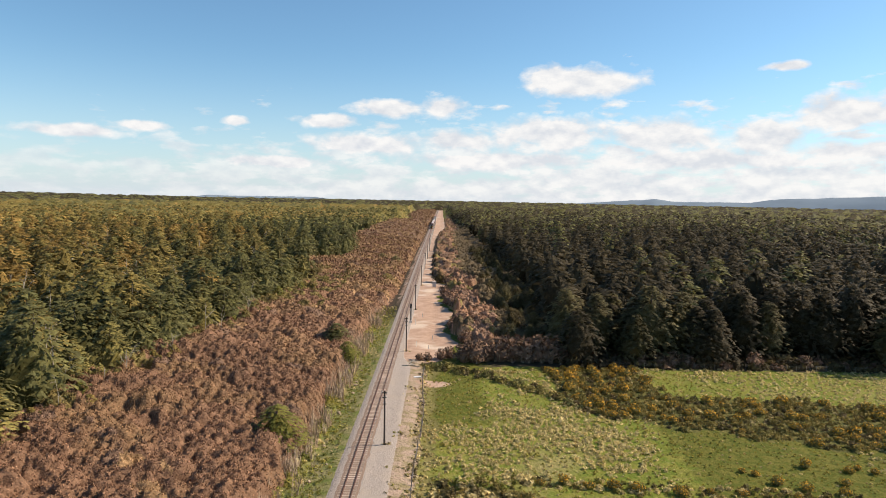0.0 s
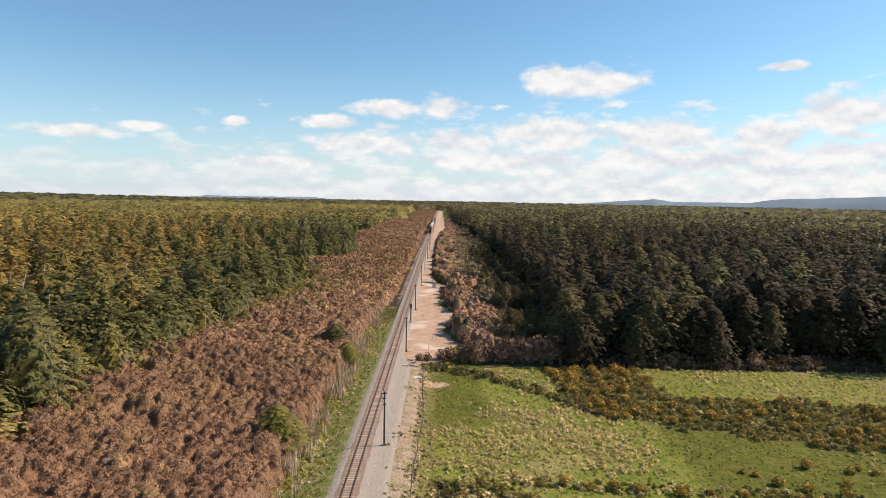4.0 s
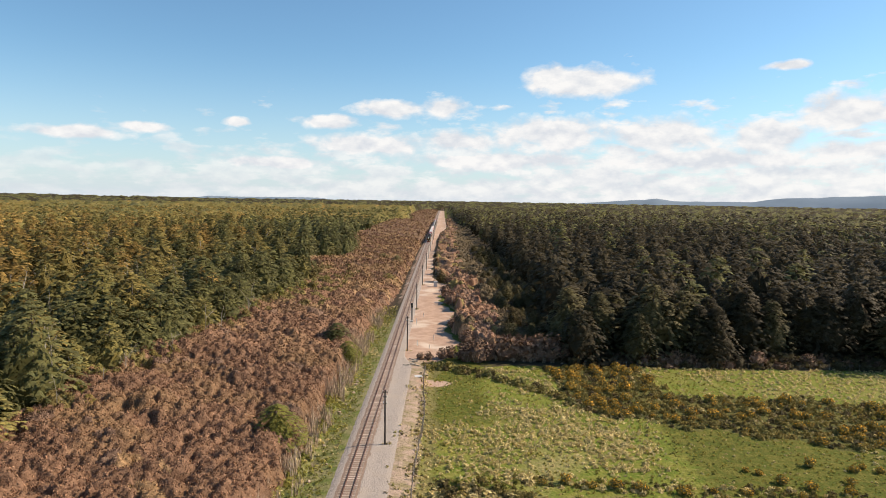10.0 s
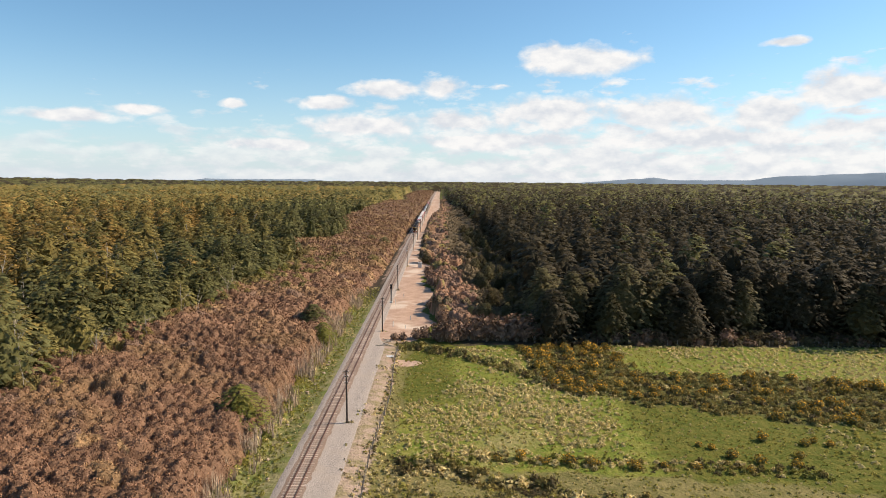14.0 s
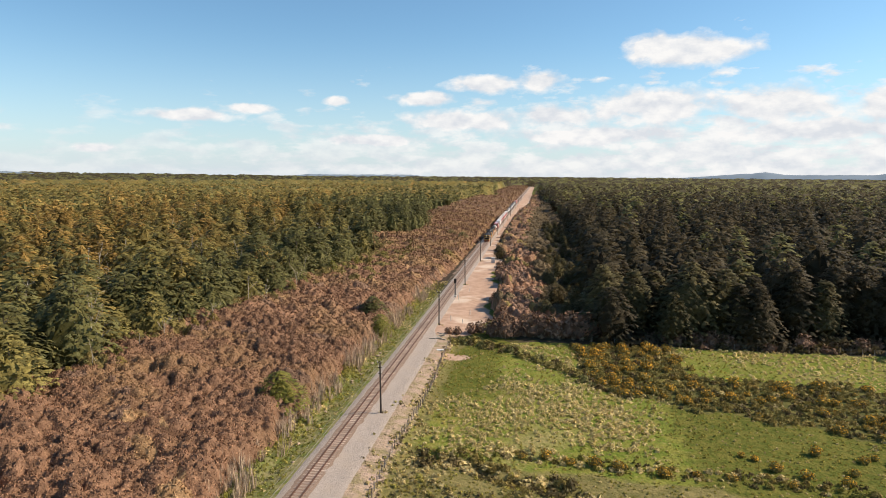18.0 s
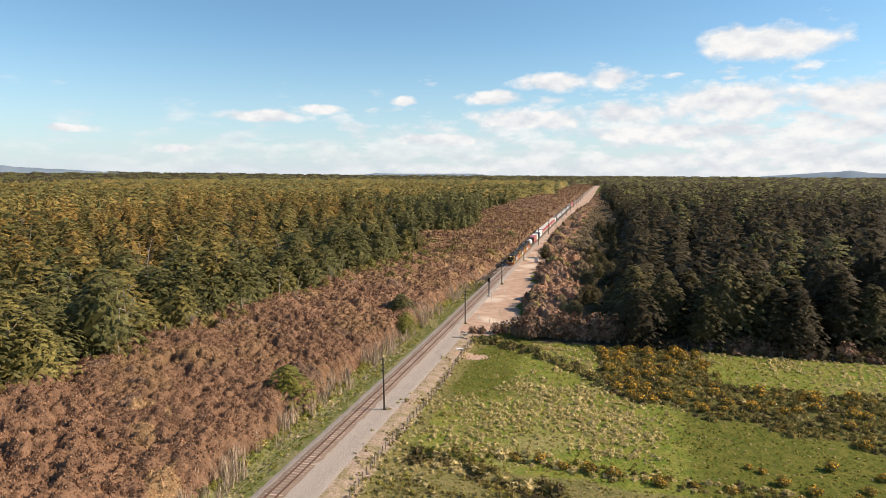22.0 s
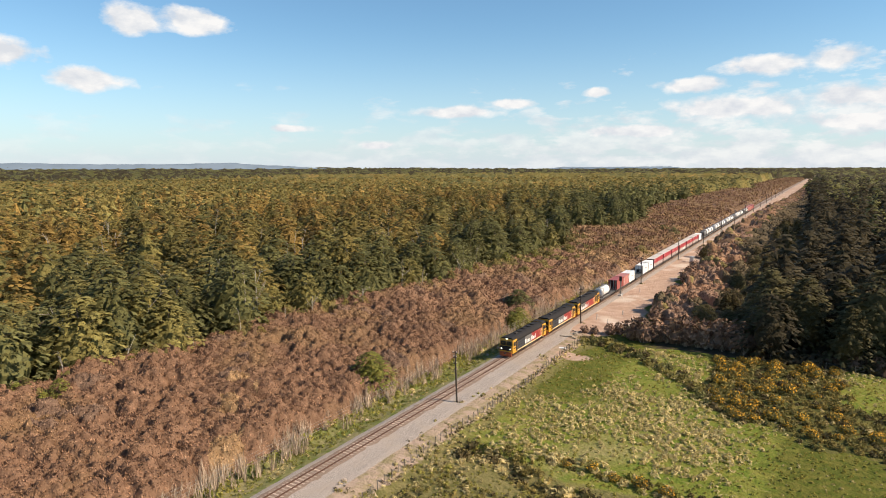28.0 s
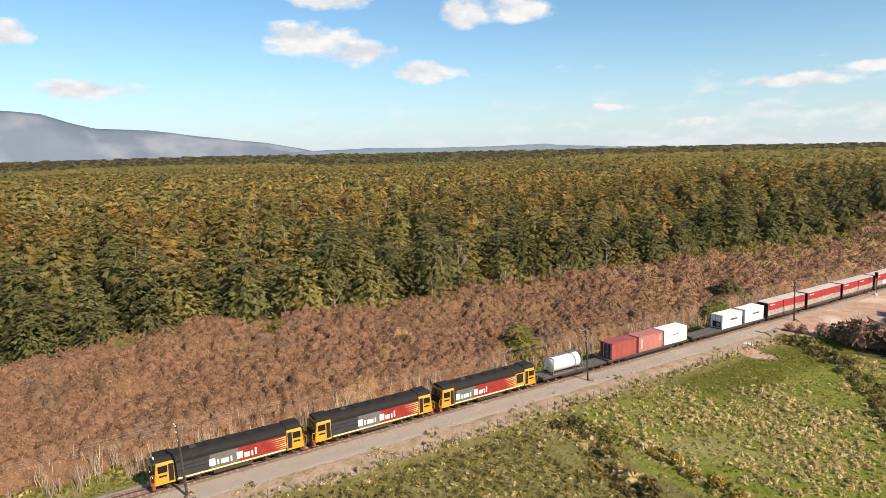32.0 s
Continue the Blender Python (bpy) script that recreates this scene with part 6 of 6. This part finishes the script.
def build_curtain(length, label, graffiti=False):
    root = empty("curtain_container", Matrix(), label, "container", "curtain-sided boxes on the train")
    h = length / 2
    part("frame", boxed(-1.18, 1.18, -h, h, 0.0, 0.14), UNDER, root)
    part("body", boxed(-1.17, 1.17, -h + 0.02, h - 0.02, 0.14, 2.66), CURTAIN, root)
    part("roof", boxed(-1.21, 1.21, -h, h, 2.66, 2.76, bevel=0.02), ROOF, root, "pale dusty roof")
    n = max(3, int(length / 1.25))
    for s in (-1, 1):
        for k in range(n):
            a, b = -h + 0.05 + (length - 0.1) * k / n, -h + 0.05 + (length - 0.1) * (k + 1) / n
            top = 1.2 + 0.07 * math.sin(k * 1.9 + length)
            part("curtain_dirt", boxed(s * 1.185 - 0.012, s * 1.185 + 0.012, a, b, 0.16, top), TANK if graffiti and 1 < k < n - 1 and k % 2 else DUSTY, root, "dust-covered lower curtain")
            part("curtain_top", boxed(s * 1.183 - 0.012, s * 1.183 + 0.012, a + 0.015, b - 0.015, top, 2.6), CURTAIN, root)
        part("marking_bar", boxed(s * 1.20 - 0.008, s * 1.20 + 0.008, -h + 0.7, -h + 2.4, 2.1, 2.3), PORCELAIN, root, "pale marking bar")
    for e in (-1, 1):
        part("end_door", boxed(-1.12, 1.12, e * (h - 0.01) - 0.03, e * (h - 0.01) + 0.03, 0.18, 2.6, bevel=0.01), BLACK, root, "dark end door")
    return root


RAIL_TOP, DECK_TOP = 0.30, 1.085
TRAIN = []      # thing, its middle behind the train's nose, its base over the rail


def aboard(ob, behind, base=0.0):
    TRAIN.append((ob, behind + (1.05 if behind > 55 else 0.0), base))
    return ob


def make_train():
    aboard(build_loco(0, 3.6, "black, grey and red diesel locomotive, yellow cabs, headlamps lit", True), 8.65)
    aboard(build_loco(0, 3.6, "black, grey and red diesel locomotive with yellow cabs"), 26.6)
    aboard(build_loco(2, 0.3, "grey and red diesel locomotive with a black grille and yellow cabs"), 44.6)

    def again(first, *where):
        """Copies of a thing at further places."""
        for behind, base in where:
            aboard(copy_thing(first, Matrix()), behind, base)
    flat = aboard(build_flat(13.6), 60.1)
    tank = aboard(build_tank("white tank container in a grey frame", TANK), 58.4, DECK_TOP)
    aboard(build_flat(20.4, "long dark flat wagon under three containers"), 77.3)
    aboard(build_container(6.06, OXIDE, "oxide red container with an open barred end", frame=True), 70.9, DECK_TOP)
    faded = aboard(build_container(6.06, PINK, "faded pinkish red container"), 77.3, DECK_TOP)
    part("marking_bar", boxed(1.196, 1.204, -2.3, -2.08, 0.5, 2.1), LETTER, faded, "plain white marking bar")
    for k in range(3):
        part("marking_bar", boxed(1.196, 1.204, 2.0 + 0.26 * k, 2.1 + 0.26 * k, 1.2, 2.2), LETTER, faded, "plain white marking bar")
    clean = aboard(build_container(6.06, WHITE, "clean white corrugated steel container"), 83.7, DECK_TOP)
    part("marking_bar", boxed(1.196, 1.204, -1.1, 0.9, 1.42, 1.56), GREY, clean, "plain grey marking bar")
    aboard(build_flat(22.6, "long dark flat wagon, half empty, under two white containers"), 99.5)
    reefer = aboard(build_container(6.06, WHITE, "white refrigerated container with a black cooling unit", 2.6, True), 100.0, DECK_TOP)
    again(reefer, (107.0, DECK_TOP))
    again(flat, *[(118.2 + 14.3 * k, 0.0) for k in range(6)])
    long_box = aboard(build_curtain(13.2, "long crimson curtain-sided box, dusty below, with a pale roof"), 118.2, DECK_TOP)
    again(long_box, (132.5, DECK_TOP))
    aboard(build_curtain(13.2, "long crimson curtain-sided box with a pale painted patch", True), 161.1, DECK_TOP)
    short_box = aboard(build_curtain(6.6, "short crimson curtain-sided box, dusty below"), 143.4, DECK_TOP)
    again(short_box, (150.2, DECK_TOP), (172.0, DECK_TOP), (178.8, DECK_TOP), (186.3, DECK_TOP), (193.1, DECK_TOP))
    again(flat, *[(204.0 + 14.3 * k, 0.0) for k in range(17)])
    white = aboard(build_container(6.06, WHITE, "white container behind the curtain-sided boxes"), 200.8, DECK_TOP)
    grey_tank = aboard(build_tank("pale grey tank container", GREY), 214.9, DECK_TOP)
    for k in range(1, 14):
        c = 204.0 + 14.3 * k
        again(tank if k % 4 else grey_tank, (c + 3.3, DECK_TOP))
        if k % 3 and k != 1:
            again(tank, (c - 3.3, DECK_TOP))
    rear = aboard(build_container(12.2, PINK, "long faded red container near the tail"), 204.0 + 14.3 * 14, DECK_TOP)
    again(rear, (204.0 + 14.3 * 15, DECK_TOP))
    aboard(build_container(12.2, OXIDE, "long oxide red container at the tail"), 204.0 + 14.3 * 16, DECK_TOP)


make_train()

# the train's nose along the line, second by second
NOSE = ((0, 614.0), (3, 551.0), (6, 488.0), (9, 425.5), (13, 341.5), (16, 278.0), (19, 214.5), (21, 172.0), (23, 129.5), (25, 87.0), (28, 23.6), (30, -18.6), (31, -40.2), (32, -61.8))


def motions():
    for ob, behind, base in TRAIN:
        rows = []
        for t, nose in NOSE:
            y = nose + behind
            climb = math.atan(float(grade(y + 4) - grade(y - 4)) / 8)
            lift = RAIL_TOP + base
            rows.append((t, pose(0, y - lift * math.sin(climb), float(grade(y)) + lift * math.cos(climb), math.degrees(climb), 0, 0)))
        walk(ob, rows)


motions()
